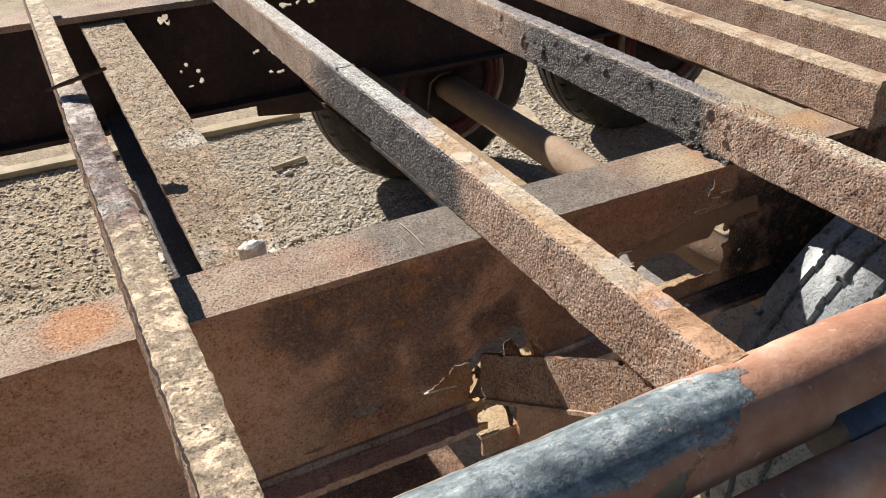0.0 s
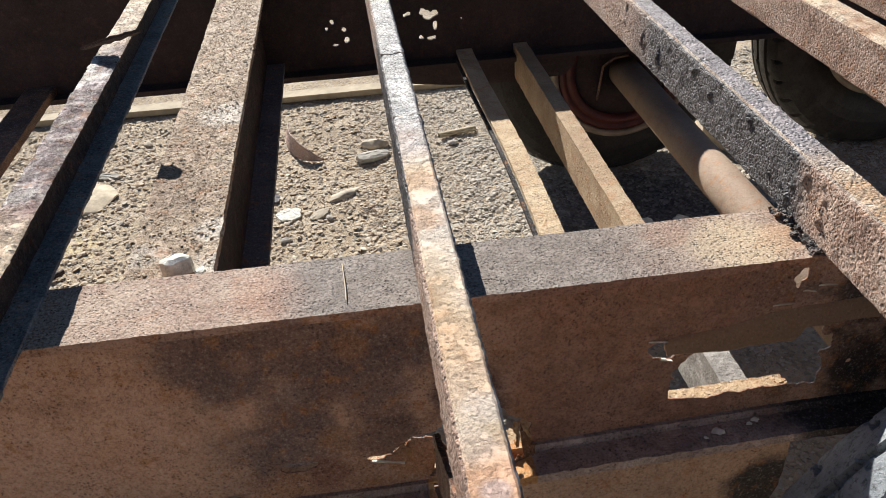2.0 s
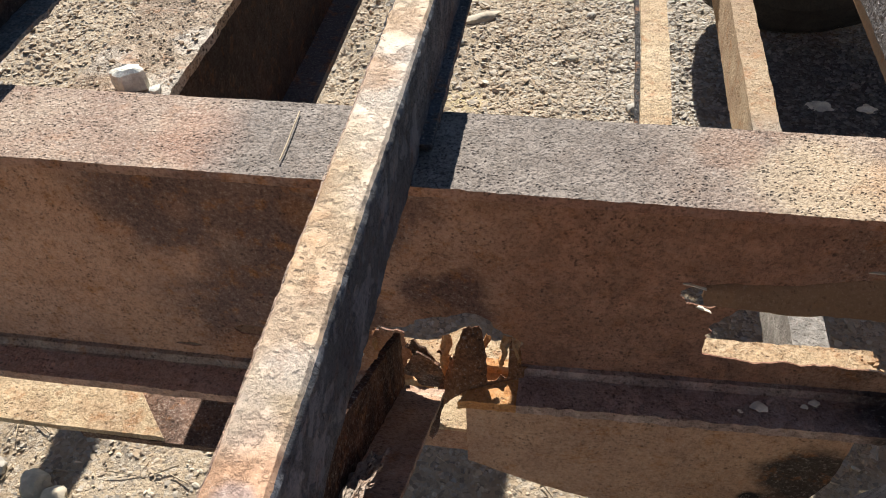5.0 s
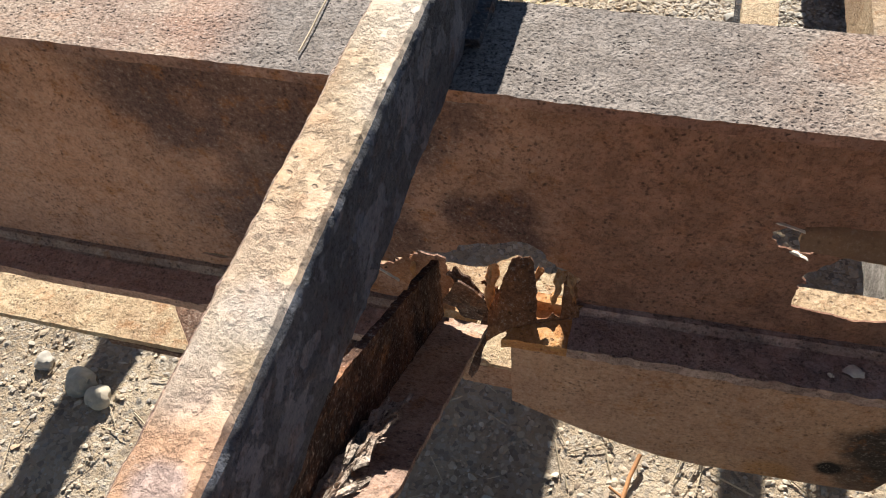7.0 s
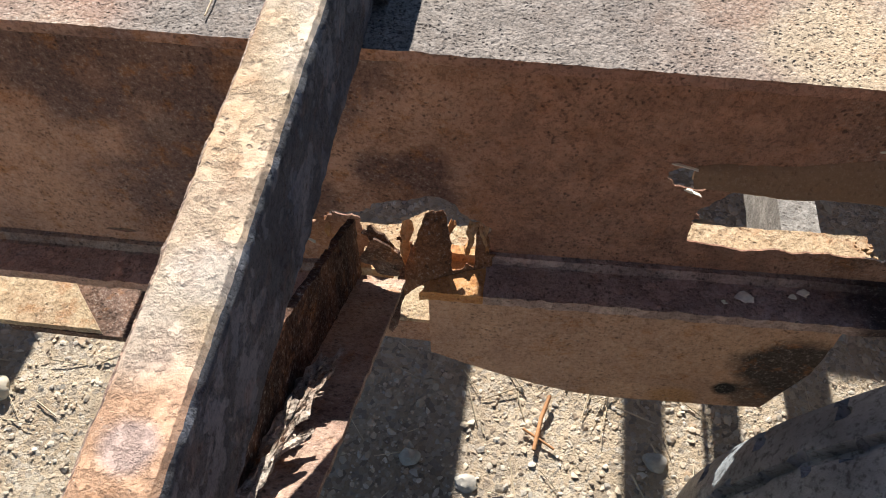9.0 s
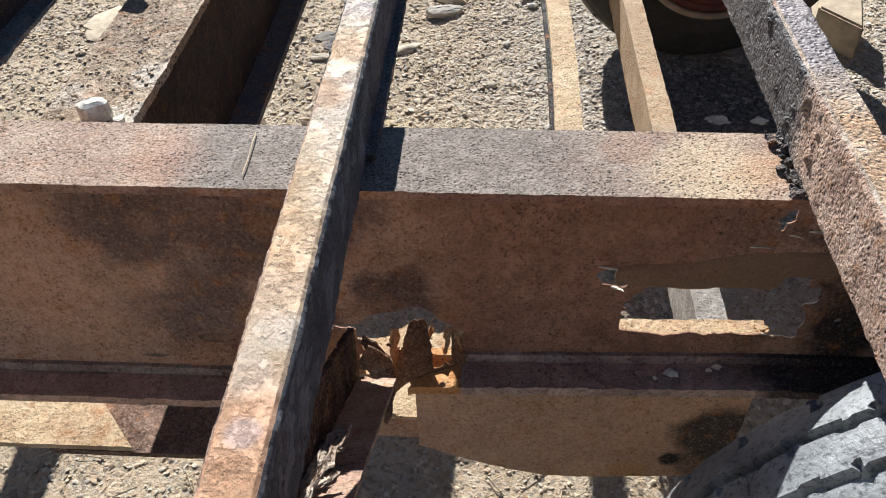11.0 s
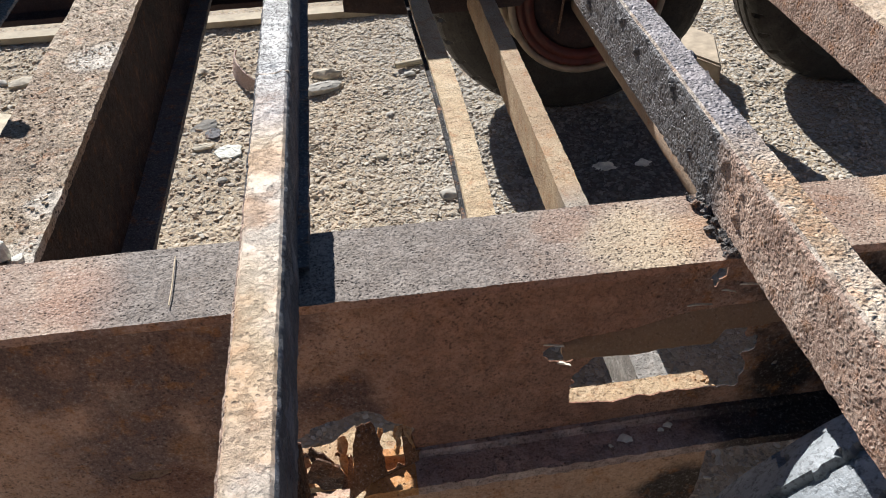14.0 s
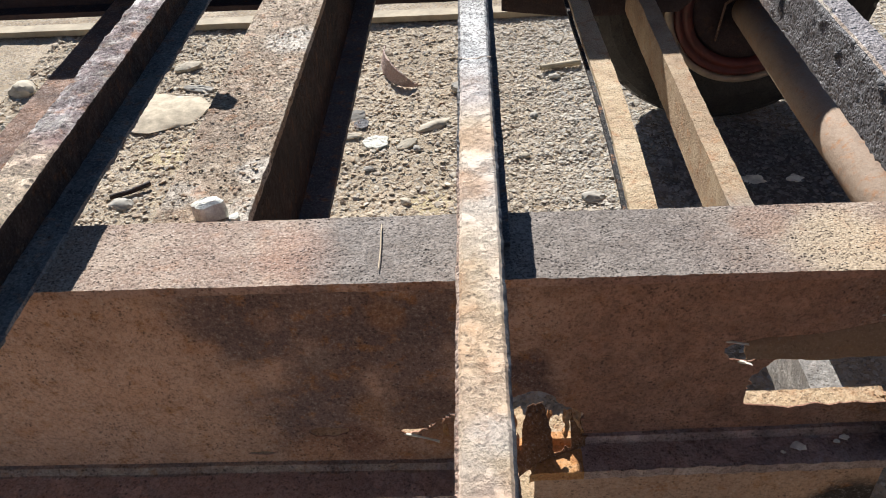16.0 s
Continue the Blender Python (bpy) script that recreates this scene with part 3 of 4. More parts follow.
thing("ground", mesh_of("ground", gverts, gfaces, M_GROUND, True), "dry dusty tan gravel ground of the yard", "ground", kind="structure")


def gravel(name, areas, power, seed, level=None, mat=M_GRAVEL):
    """Thousands of small angular stones, joined. areas: (count, x0, x1, y0, y1, least and most radius)."""
    rng = np.random.default_rng(seed)
    count = sum(row[0] for row in areas)
    bm = bmesh.new()
    bmesh.ops.create_icosphere(bm, subdivisions=1, radius=1.0)
    bv = np.array([v.co for v in bm.verts])
    bf = np.array([[v.index for v in f.verts] for f in bm.faces])
    bm.free()
    px = np.concatenate([rng.uniform(x0, x1, k) for k, x0, x1, y0, y1, _, _ in areas])
    py = np.concatenate([rng.uniform(y0, y1, k) for k, x0, x1, y0, y1, _, _ in areas])
    r = np.concatenate([lo + (hi - lo) * rng.random(k) ** power for k, _, _, _, _, lo, hi in areas])
    verts = np.repeat(bv[None], count, 0) * (1 + rng.normal(0, 0.2, (count, len(bv), 1)))
    verts *= r[:, None, None] * rng.uniform([0.85, 0.7, 0.26], [1.3, 1.05, 0.5], (count, 1, 3))
    a = rng.uniform(0, 6.283, count)
    c, s = np.cos(a)[:, None], np.sin(a)[:, None]
    tilt = rng.normal(0, 0.25, (count, 2))
    x, y, z = verts[..., 0] * c - verts[..., 1] * s, verts[..., 0] * s + verts[..., 1] * c, verts[..., 2]
    z = z + x * tilt[:, :1] + y * tilt[:, 1:]
    h = np.array([ground_height(u, v) for u, v in zip(px, py)]) if level is None else level + 0.0 * px
    pts = np.stack([x + px[:, None], y + py[:, None], z + (h + rng.uniform(-0.08, 0.22, count) * r)[:, None]], -1).reshape(-1, 3)
    fs = (bf[None] + (np.arange(count) * len(bv))[:, None, None]).reshape(-1, 3)
    me = bpy.data.meshes.new(name)
    me.vertices.add(len(pts))
    me.vertices.foreach_set("co", pts.ravel())
    me.loops.add(fs.size)
    me.loops.foreach_set("vertex_index", fs.ravel())
    me.polygons.add(len(fs))
    me.polygons.foreach_set("loop_start", np.arange(0, fs.size, 3))
    me.materials.append(mat)
    me.update(calc_edges=True)
    me.validate()
    me.shade_flat()
    return me


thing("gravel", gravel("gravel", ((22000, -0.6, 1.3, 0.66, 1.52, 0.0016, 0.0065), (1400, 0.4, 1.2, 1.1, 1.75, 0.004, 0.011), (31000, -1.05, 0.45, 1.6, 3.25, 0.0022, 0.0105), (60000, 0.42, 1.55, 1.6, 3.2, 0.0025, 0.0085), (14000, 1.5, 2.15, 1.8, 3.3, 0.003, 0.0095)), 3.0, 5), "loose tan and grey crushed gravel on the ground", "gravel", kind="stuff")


def slivers(name, count, area, mat, seed):
    """Short thin dry stalks lying about, joined."""
    rng = np.random.default_rng(seed)
    verts, faces = [], []
    for _ in range(count):
        x, y, ang, l, r = rng.uniform(area[0], area[1]), rng.uniform(area[2], area[3]), rng.uniform(0, 6.28), rng.uniform(0.008, 0.035), rng.uniform(0.0005, 0.0013)
        d, s = np.array([math.cos(ang), math.sin(ang), rng.normal(0, 0.12)]), np.array([-math.sin(ang), math.cos(ang), 0])
        o, k = np.array([x, y, ground_height(x, y) + 0.005]), len(verts)
        for e in (-1, 1):
            verts += [o + d * l * e + s * r, o + d * l * e - s * r, o + d * l * e + np.array([0, 0, 1.6 * r])]
        faces += [(k, k + 1, k + 4, k + 3), (k + 1, k + 2, k + 5, k + 4), (k + 2, k, k + 3, k + 5), (k, k + 2, k + 1), (k + 3, k + 4, k + 5)]
    return mesh_of(name, verts, faces, mat)


thing("dry_straw", slivers("dry_straw", 260, (-0.5, 1.1, 0.68, 1.25), M_STRAW, 8), "scattered short dry straw and splinters on gravel", "straw", kind="stuff")


# ---- the chassis ----
chassis = tagged(new("trailer_chassis"), "rust-eaten steel trailer chassis with missing deck, standing on gravel", "trailer chassis")

FRONT, BACK, TOP, MID = 0.829, 0.9235, 0.757, 0.876


def foot(x):
    """The height of the near rail's lower edge, which has sagged."""
    f = min(1.0, max(0.0, (x - 0.49) / 0.06))
    return 0.443 + 0.038 * f * f * (3 - 2 * f) + 0.035 * max(0.0, min(x, 0.9) - 0.55)


def along_x(y, z, sx=None):
    return lambda s, u, v: (s, y + u, z + v)


def box(w, h):
    return [(-w / 2, -h / 2), (w / 2, -h / 2), (w / 2, h / 2), (-w / 2, h / 2)]


rail_near = part("main_rail", None, chassis, "rusted I-beam rail with torn holes in its web")
fine_x = span(-1.3, -0.15, 0.03)[:-1] + span(-0.15, 1.3, 0.006)[:-1] + span(1.3, 3.2, 0.04)
part("top_flange", loft("top_flange", box(BACK - FRONT, 0.009), fine_x, along_x((FRONT + BACK) / 2, TOP - 0.0045), M_FLANGE, 0.0010, 32, 1.0, 0.008, 0.0, [M_WEB], lambda u, v: 0 if v > 0.0044 else 1), rail_near)


def web_keep(x, z):
    if x < 0.2 or x > 1.06:
        return 1.0
    n = 0.012 * tear(x, z, 2.0)
    # the long slot: straight above, ragged below
    low = 0.5410
    high = 0.620 if x < 0.897 else 0.638 - 0.9 * max(0.0, x - 0.925)
    k = max(0.757 - x + 0.9 * max(0.0, z - 0.585) - 0.6 * n, x - 0.938 + n, z - high + 0.25 * n, low - z + 0.45 * n) / 0.04
    k = min(k, blob(x, z, 0.738, 0.622, 0.026, 0.012, 0.7, 4.0))
    k = min(k, blob(x, z, 0.889, 0.707, 0.005, 0.009, 1.3, 3.0), blob(x, z, 0.886, 0.692, 0.0025, 0.006, 0.8, 5.0), blob(x, z, 0.972, 0.568, 0.004, 0.004, 0.9, 8.0), blob(x, z, 0.936, 0.565, 0.002, 0.002, 0.9, 6.0))
    # the torn mouth by the outrigger, with a tongue left standing
    arch = 0.567 - 9.0 * (x - 0.535) ** 2 if x > 0.49 else 0.549 - 0.42 * (0.49 - x)
    mouth = max(z - arch + 0.6 * n, 0.425 - x + n, x - 0.592 + 0.6 * n) / 0.04
    stub = max(x - 0.482 + 0.6 * n, z - 0.533 + 0.30 * (0.47 - x) + 0.7 * n) / 0.04
    k = min(k, max(mouth, -stub))
    return min(k, blob(x, z, 0.322, 0.511, 0.021, 0.0075, 0.5, 7.0), blob(x, z, 0.247, 0.478, 0.014, 0.003, 0.4, 9.0), blob(x, z, 0.425, 0.512, 0.022, 0.0025, 0.7, 19.0))


web_x = span(-1.3, 0.2, 0.03)[:-1] + span(0.2, 1.06, 0.0035)[:-1] + span(1.06, 3.2, 0.04)
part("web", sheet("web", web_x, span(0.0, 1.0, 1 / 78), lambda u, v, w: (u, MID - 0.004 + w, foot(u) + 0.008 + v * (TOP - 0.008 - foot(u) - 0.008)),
                  # slot rim past x 0.9 is darkened in colour so it reads as shaded
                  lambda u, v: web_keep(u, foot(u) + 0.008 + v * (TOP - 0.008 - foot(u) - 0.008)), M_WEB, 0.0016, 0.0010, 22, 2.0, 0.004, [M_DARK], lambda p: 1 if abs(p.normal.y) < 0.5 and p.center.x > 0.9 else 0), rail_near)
# the web's metal above the slot has bulged outwards
def lip_height(x):
    return 0.65 + 0.95 * min(1.0, max(0.0, (x - 0.745) / 0.16))


part("bent_edge", loft("bent_edge", [(0.0, 0.028), (-0.004, 0.024), (-0.0095, 0.003), (-0.0075, 0.0), (-0.002, 0.020)], span(0.742, 0.985, 0.005),
                       lambda s, u, v: (s, MID - 0.004 + u, 0.616 + v * lip_height(s) + 0.020 * min(1.0, max(0.0, (s - 0.893) / 0.008)) * (1 - v * lip_height(s) / 0.045) + 0.0016 * math.sin(s * 60)), M_LIP, 0.0012, 30, 4.0, 0.006, 0.006), rail_near)


def low_keep(x, y):
    if not 0.4 < x < 1.05:
        return 1.0
    return min(blob(x, y, 0.508, 0.838, 0.030, 0.030, 0.45, 4.0), blob(x, y, 0.566, 0.926, 0.036, 0.026, 0.35, 5.0), blob(x, y, 0.990, 0.918, 0.072, 0.046, 0.25, 9.0))


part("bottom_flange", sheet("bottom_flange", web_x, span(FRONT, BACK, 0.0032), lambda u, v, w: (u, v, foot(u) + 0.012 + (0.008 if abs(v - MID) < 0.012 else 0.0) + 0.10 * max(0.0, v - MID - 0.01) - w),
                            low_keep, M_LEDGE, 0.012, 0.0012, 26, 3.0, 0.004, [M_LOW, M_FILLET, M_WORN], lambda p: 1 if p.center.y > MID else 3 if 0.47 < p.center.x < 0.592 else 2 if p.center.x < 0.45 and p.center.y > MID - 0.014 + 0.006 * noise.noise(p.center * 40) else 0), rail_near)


def flap(name, root, tip, width, curl, mat, parent, seed, steps=12, across=5):
    """A torn tongue of thin rusted sheet that curls away from its root."""
    root, tip = Vector(root), Vector(tip)
    d = tip - root
    side = d.cross(Vector((0, 1, 0.15))).normalized()
    out = Vector(curl)
    verts, faces = [], []
    for s in range(2):
        for i in range(steps + 1):
            f = i / steps
            for j in range(across + 1):
                g = j / across - 0.5
                w = width * (1 - 0.75 * f ** 1.6) * (1 + 0.5 * noise.noise(Vector((f * 5, j, seed))))
                p = root + d * f + side * (g * w) + out * (f * f) + noise.noise_vector(Vector((f * 4, g * 3, seed))) * min(0.004, 0.35 * width)
                verts.append(p + Vector((0, 0.0022 * s, 0)))
    n = (steps + 1) * (across + 1)
    for i in range(steps):
        for j in range(across):
            a = i * (across + 1) + j
            q = (a, a + 1, a + across + 2, a + across + 1)
            faces += [q, tuple(n + k for k in reversed(q))]
            if j == 0:
                faces.append((a, a + across + 1, n + a + across + 1, n + a))
            if j == across - 1:
                faces.append((a + 1, n + a + 1, n + a + across + 2, a + across + 2))
    return part(name, mesh_of(name, verts, faces, mat), parent)


def tongue_top(x):
    """How far up the torn tongue still stands, from 0 to 1."""
    lobes = max(1.0 - ((x - 0.5465) / 0.0175) ** 6, 0.72 - ((x - 0.5885) / 0.0065) ** 4 * 0.5, 0.62 - ((x - 0.527) / 0.006) ** 2, 0.16 if x > 0.53 else 0.0)
    return lobes + 0.14 * tear(x, 0.3, 17.0)


def tongue_place(u, v, w):
    root = 0.833 + 0.38 * (u - 0.522)
    return (u - 0.004 * v, root + 0.034 * max(0.0, v) ** 1.4 + w * 0.6, foot(u) + 0.0115 + 0.049 * v - w * 0.5)


part("torn_tongue", sheet("torn_tongue", span(0.522, 0.597, 0.0015), span(0.0, 1.05, 0.035), tongue_place, lambda u, v: (tongue_top(u) + 0.10 * tear(u, v * 0.05, 3.0) - v) * 0.03, M_TONGUE, 0.0025, 0.0016, 40, 6.0, 0.002), rail_near)
for k, (root, tip, w, curl, mat) in enumerate((
        ((0.524, 0.872, 0.500), (0.508, 0.812, 0.452), 0.012, (0.004, 0.0, -0.004), M_STEM),
        ((0.520, 0.884, 0.470), (0.524, 0.868, 0.516), 0.012, (-0.010, -0.004, 0), M_RED),
        # wide dark sheet added where a diagonal shadow lies under the mouth
        ((0.482, 0.862, 0.497), (0.532, 0.858, 0.470), 0.050, (0.0, 0.0, -0.004), M_STEM),
        ((0.484, 0.868, 0.520), (0.512, 0.866, 0.492), 0.016, (0.0, 0.0, 0.0), M_STEM),
        ((0.578, 0.878, 0.531), (0.574, 0.856, 0.512), 0.009, (0.0, 0.0, 0.002), M_WORN),
        ((0.586, 0.880, 0.533), (0.590, 0.858, 0.520), 0.008, (0.002, 0.0, 0.0), M_WORN),
        ((0.560, 0.880, 0.528), (0.553, 0.862, 0.517), 0.007, (0.002, 0.0, 0.0), M_WORN),
        ((0.447, 0.880, 0.527), (0.450, 0.862, 0.515), 0.008, (0.002, 0.0, 0.0), M_WORN),
        ((0.520, 0.878, 0.525), (0.518, 0.850, 0.500), 0.010, (0.004, 0.0, -0.004), M_WORN),
        ((0.740, 0.872, 0.606), (0.751, 0.866, 0.610), 0.003, (0, -0.003, 0), M_CHIP),
        ((0.724, 0.872, 0.634), (0.742, 0.864, 0.638), 0.0015, (0, -0.003, 0.002), M_CHIP),
        # three thin pale slivers stand for the sunlit edges of a crack
        ((0.862, 0.872, 0.664), (0.882, 0.866, 0.671), 0.0015, (0, -0.003, 0), M_CHIP),
        ((0.893, 0.872, 0.680), (0.903, 0.866, 0.684), 0.0012, (0, -0.003, 0), M_CHIP),
        ((0.908, 0.872, 0.685), (0.926, 0.866, 0.690), 0.0012, (0, -0.003, 0), M_CHIP),
        ((0.405, 0.872, 0.505), (0.444, 0.850, 0.524), 0.0022, (0, -0.004, 0), M_CHIP))):
    flap("torn_flake_and_light_mark", root, tip, w, curl, mat, rail_near, k * 3.1)

# pale pieces added for sunlit ground seen through holes in the ledge
for x, y, s in ((0.812, 0.849, 0.0075), (0.862, 0.858, 0.0045), (0.852, 0.853, 0.003), (0.795, 0.842, 0.0025)):
    chip = part("lit_hole_spot", rock_mesh("lit_hole_spot", (s, s * 0.8, 0.0015), M_CHIP, x * 60, 2, 0.9), rail_near, "pale spot standing for a sunlit hole")
    chip.location = (x, y, foot(x) + 0.0145)

# far rail, seen from its shaded side; web and foot are coloured for that shade
rail_far = part("main_rail", None, chassis, "dark shaded I-beam rail with small rust holes")
FAR = 2.2
far_x = span(-1.6, -0.2, 0.05)[:-1] + span(-0.2, 1.6, 0.008)[:-1] + span(1.6, 3.4, 0.05)
part("top_flange", loft("top_flange", box(0.12, 0.015), far_x, along_x(FAR + 0.06, TOP - 0.0075), M_FLANGE, 0.0012, 30, 11.0, 0.016), rail_far)


FAR_HOLES = ((0.360, 0.707, 0.014, 0.008), (0.372, 0.698, 0.006, 0.004), (0.397, 0.586, 0.005, 0.006), (0.383, 0.570, 0.004, 0.004), (0.425, 0.565, 0.005, 0.004), (0.348, 0.543, 0.004, 0.003), (0.400, 0.527, 0.007, 0.0035), (0.428, 0.536, 0.005, 0.006),
             (0.588, 0.590, 0.010, 0.006), (0.638, 0.588, 0.018, 0.011), (0.656, 0.560, 0.006, 0.010), (0.644, 0.524, 0.010, 0.004), (0.618, 0.528, 0.006, 0.004), (0.690, 0.700, 0.020, 0.008), (0.755, 0.703, 0.016, 0.007), (0.723, 0.570, 0.004, 0.010), (1.765, 0.428, 0.010, 0.016))


def far_keep(x, z):
    return min(blob(x, z, cx, cz, rx, rz, 1.3, k + 1.0) for k, (cx, cz, rx, rz) in enumerate(FAR_HOLES))


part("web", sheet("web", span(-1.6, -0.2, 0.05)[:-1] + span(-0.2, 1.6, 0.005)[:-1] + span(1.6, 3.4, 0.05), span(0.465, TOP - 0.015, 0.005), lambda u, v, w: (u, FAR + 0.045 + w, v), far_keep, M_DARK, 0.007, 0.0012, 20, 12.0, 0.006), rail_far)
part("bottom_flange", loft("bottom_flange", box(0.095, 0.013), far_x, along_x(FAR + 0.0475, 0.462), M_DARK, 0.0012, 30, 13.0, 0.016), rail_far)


# cross bars of the deck
def bar_stops(a, b):
    return span(a, min(1.5, b), 0.005)[:-1] + span(min(1.5, b), max(b, 1.53), 0.02)


def weather(me, x, y0, y1, scale, gouge, seed):
    """Leaves scale standing in thin steps on a bar's skin and gouges it."""
    for v in me.vertices:
        p = v.co
        if not y0 - 0.01 < p.y < 1.52:
            continue
        inward = Vector((x - p.x, 0, 0.795 - p.z))
        inward = Vector((inward.x / 0.018, 0, inward.z / 0.038))
        inward = Vector((inward.x ** 5, 0, inward.z ** 5)).normalized()
        q = p * 42 + Vector((seed, 0, 0))
        h = noise.noise(q) + 0.5 * noise.noise(q * 2.3) + 0.3 * noise.noise(q * 5.1)
        d = scale * (0.5 if h > 0.10 else 0.0) + scale * (0.5 if h > 0.38 else 0.0)
        if gouge and p.y > 0.84:
            q = p + noise.noise_vector(p * 48) * 0.007
            g = noise.noise(Vector((q.x * 55, q.y * 44 + seed, q.z * 30))) + 0.45 * noise.noise(p * 150)
            if g > 0.52:
                d += gouge * min(1.0, (g - 0.52) * 10)
            elif g < -0.34:
                d -= 0.35 * gouge * min(1.0, (-0.34 - g) * 6)
        v.co = p - inward * d
    me.update()


def crossbar(x, w, y0, y1, seed, skew=0.0, label="", top=M_BAR, side=M_SIDE, scale=0.0009, gouge=0.0, fine=False):
    ring = [(-w / 2 + 0.003, -0.038), (w / 2 - 0.003, -0.038), (w / 2, -0.035), (w / 2, 0.033), (w / 2 - 0.004, 0.038), (-w / 2 + 0.004, 0.038), (-w / 2, 0.033), (-w / 2, -0.035)]
    stops = span(y0, 1.5, 0.0032)[:-1] + span(1.5, y1, 0.02) if fine else bar_stops(y0, y1)
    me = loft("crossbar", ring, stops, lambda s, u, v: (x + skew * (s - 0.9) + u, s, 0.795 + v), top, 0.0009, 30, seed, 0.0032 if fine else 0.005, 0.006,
              # right faces take the slate coloured for shade
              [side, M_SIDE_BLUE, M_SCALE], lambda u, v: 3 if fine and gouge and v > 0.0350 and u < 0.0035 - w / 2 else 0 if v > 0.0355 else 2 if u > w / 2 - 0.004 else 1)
    weather(me, x, y0, y1, scale, gouge, seed)
    return part("crossbar", me, chassis, label)


def channel(x, y0, y1, seed, skew, label):
    """A crossbar folded as a channel that opens sideways, with a shelf below."""
    ring = [(-0.0205, -0.038), (0.0160, -0.038), (0.0160, -0.0335), (-0.0125, -0.0335), (-0.0125, 0.0325), (0.0185, 0.0315), (0.0195, 0.036), (0.0165, 0.038), (-0.0165, 0.038), (-0.0205, 0.033)]
    stops = span(y0, 1.5, 0.0035)[:-1] + span(1.5, y1, 0.02)
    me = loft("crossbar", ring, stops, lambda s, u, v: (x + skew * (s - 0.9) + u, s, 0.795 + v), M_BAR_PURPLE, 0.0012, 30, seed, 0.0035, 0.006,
              # the recess takes the colour that has its shade put in
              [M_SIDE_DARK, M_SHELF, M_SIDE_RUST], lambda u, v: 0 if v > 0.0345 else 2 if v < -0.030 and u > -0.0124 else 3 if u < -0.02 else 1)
    weather(me, x, y0, y1, 0.0016, 0.0, seed)
    return part("crossbar", me, chassis, label)


channel(0.092, 0.445, 2.34, 21.0, -0.006, "purple-brown scaling channel crossbar")
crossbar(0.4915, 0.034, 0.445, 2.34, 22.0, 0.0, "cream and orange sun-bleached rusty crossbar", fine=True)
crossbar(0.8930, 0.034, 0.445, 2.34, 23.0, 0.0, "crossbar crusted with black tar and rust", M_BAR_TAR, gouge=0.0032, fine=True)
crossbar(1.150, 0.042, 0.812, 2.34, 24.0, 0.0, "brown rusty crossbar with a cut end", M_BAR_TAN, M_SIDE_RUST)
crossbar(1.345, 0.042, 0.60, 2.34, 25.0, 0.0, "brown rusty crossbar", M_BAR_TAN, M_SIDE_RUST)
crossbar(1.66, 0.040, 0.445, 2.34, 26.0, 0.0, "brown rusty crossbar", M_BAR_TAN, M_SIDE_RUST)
for x, w, y0, seed in ((0.5125, 0.011, 0.868, 28.0), (0.915, 0.014, 0.868, 29.0)):
    part("bar_lip", loft("bar_lip", box(w, 0.008), span(y0, 2.30, 0.012), lambda s, u, v: (x + u, s, 0.7625 + v), M_SLATE, 0.0016, 30, seed, 0.006, 0.01), chassis)

# black tar torn up where the bar meets the rail, and the welds across the middle bar
CRUMBS = [rock_mesh("tar_crumb", (0.0042, 0.0030, 0.0018), M_CRUST, 90.0 + 7 * k, 2, 0.9) for k in range(5)]
rng = random.Random(6)
for k in range(34):
    f = k / 33
    crumb = part("tar_crumb", CRUMBS[k % 5], chassis)
    crumb.location = (0.8755 - 0.011 * rng.random() ** 1.6, 0.833 + 0.09 * f, TOP + 0.0005 + 0.003 * rng.random() ** 2)
    crumb.rotation_euler = (rng.uniform(-0.5, 0.5), rng.uniform(-0.8, 0.4), rng.uniform(0, 6.3))
    crumb.scale = (rng.uniform(0.5, 1.5),) * 3
for y, seed in ((1.09, 3.0), (1.30, 5.0)):
    part("weld_ridge", loft("weld_ridge", [(-0.0022, -0.002), (0.0022, -0.002), (0.0016, 0.0004), (0.0, 0.0009), (-0.0016, 0.0004)], span(0.4752, 0.5078, 0.003), lambda s, u, v: (s, y + u + 0.002 * math.sin(s * 190), 0.8332 + v), M_SCALE, 0.0012, 60, seed, 0.003), chassis)

# wide cross beam between the rails
beam = part("cross_beam", None, chassis, "dirt-caked cross beam between the rails")
part("top_flange", sheet("top_flange", span(0.168, 0.264, 0.006), span(0.885, 2.245, 0.008), lambda u, v, w: (u, v, 0.735 - w),
                         lambda x, y: 1.0, M_DIRT, 0.011, 0.0018, 24, 31.0, 0.003), beam)
tagged(part("dirt", gravel("dirt", ((3600, 0.172, 0.261, 0.93, 2.2, 0.0006, 0.0026),), 4.0, 9, 0.7355, M_CRUMB), beam, "loose dirt and rust crumbs"), kind="stuff")
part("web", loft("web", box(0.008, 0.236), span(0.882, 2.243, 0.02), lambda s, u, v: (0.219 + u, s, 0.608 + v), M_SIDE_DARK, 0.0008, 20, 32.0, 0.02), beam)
part("bottom_flange", loft("bottom_flange", box(0.096, 0.012), span(0.95, 2.243, 0.02), lambda s, u, v: (0.218 + u, s, 0.487 + v), M_SLATE, 0.0012, 24, 33.0, 0.016), beam)

# low members beside the axle
strip = part("lower_strip", loft("lower_strip", box(0.041, 0.009), span(0.885, 2.245, 0.012), lambda s, u, v: (0.733 + u + 0.006 * math.sin(s * 5), s, 0.482 + v), M_LOW, 0.0015, 26, 41.0), chassis, "tan flat steel strip")
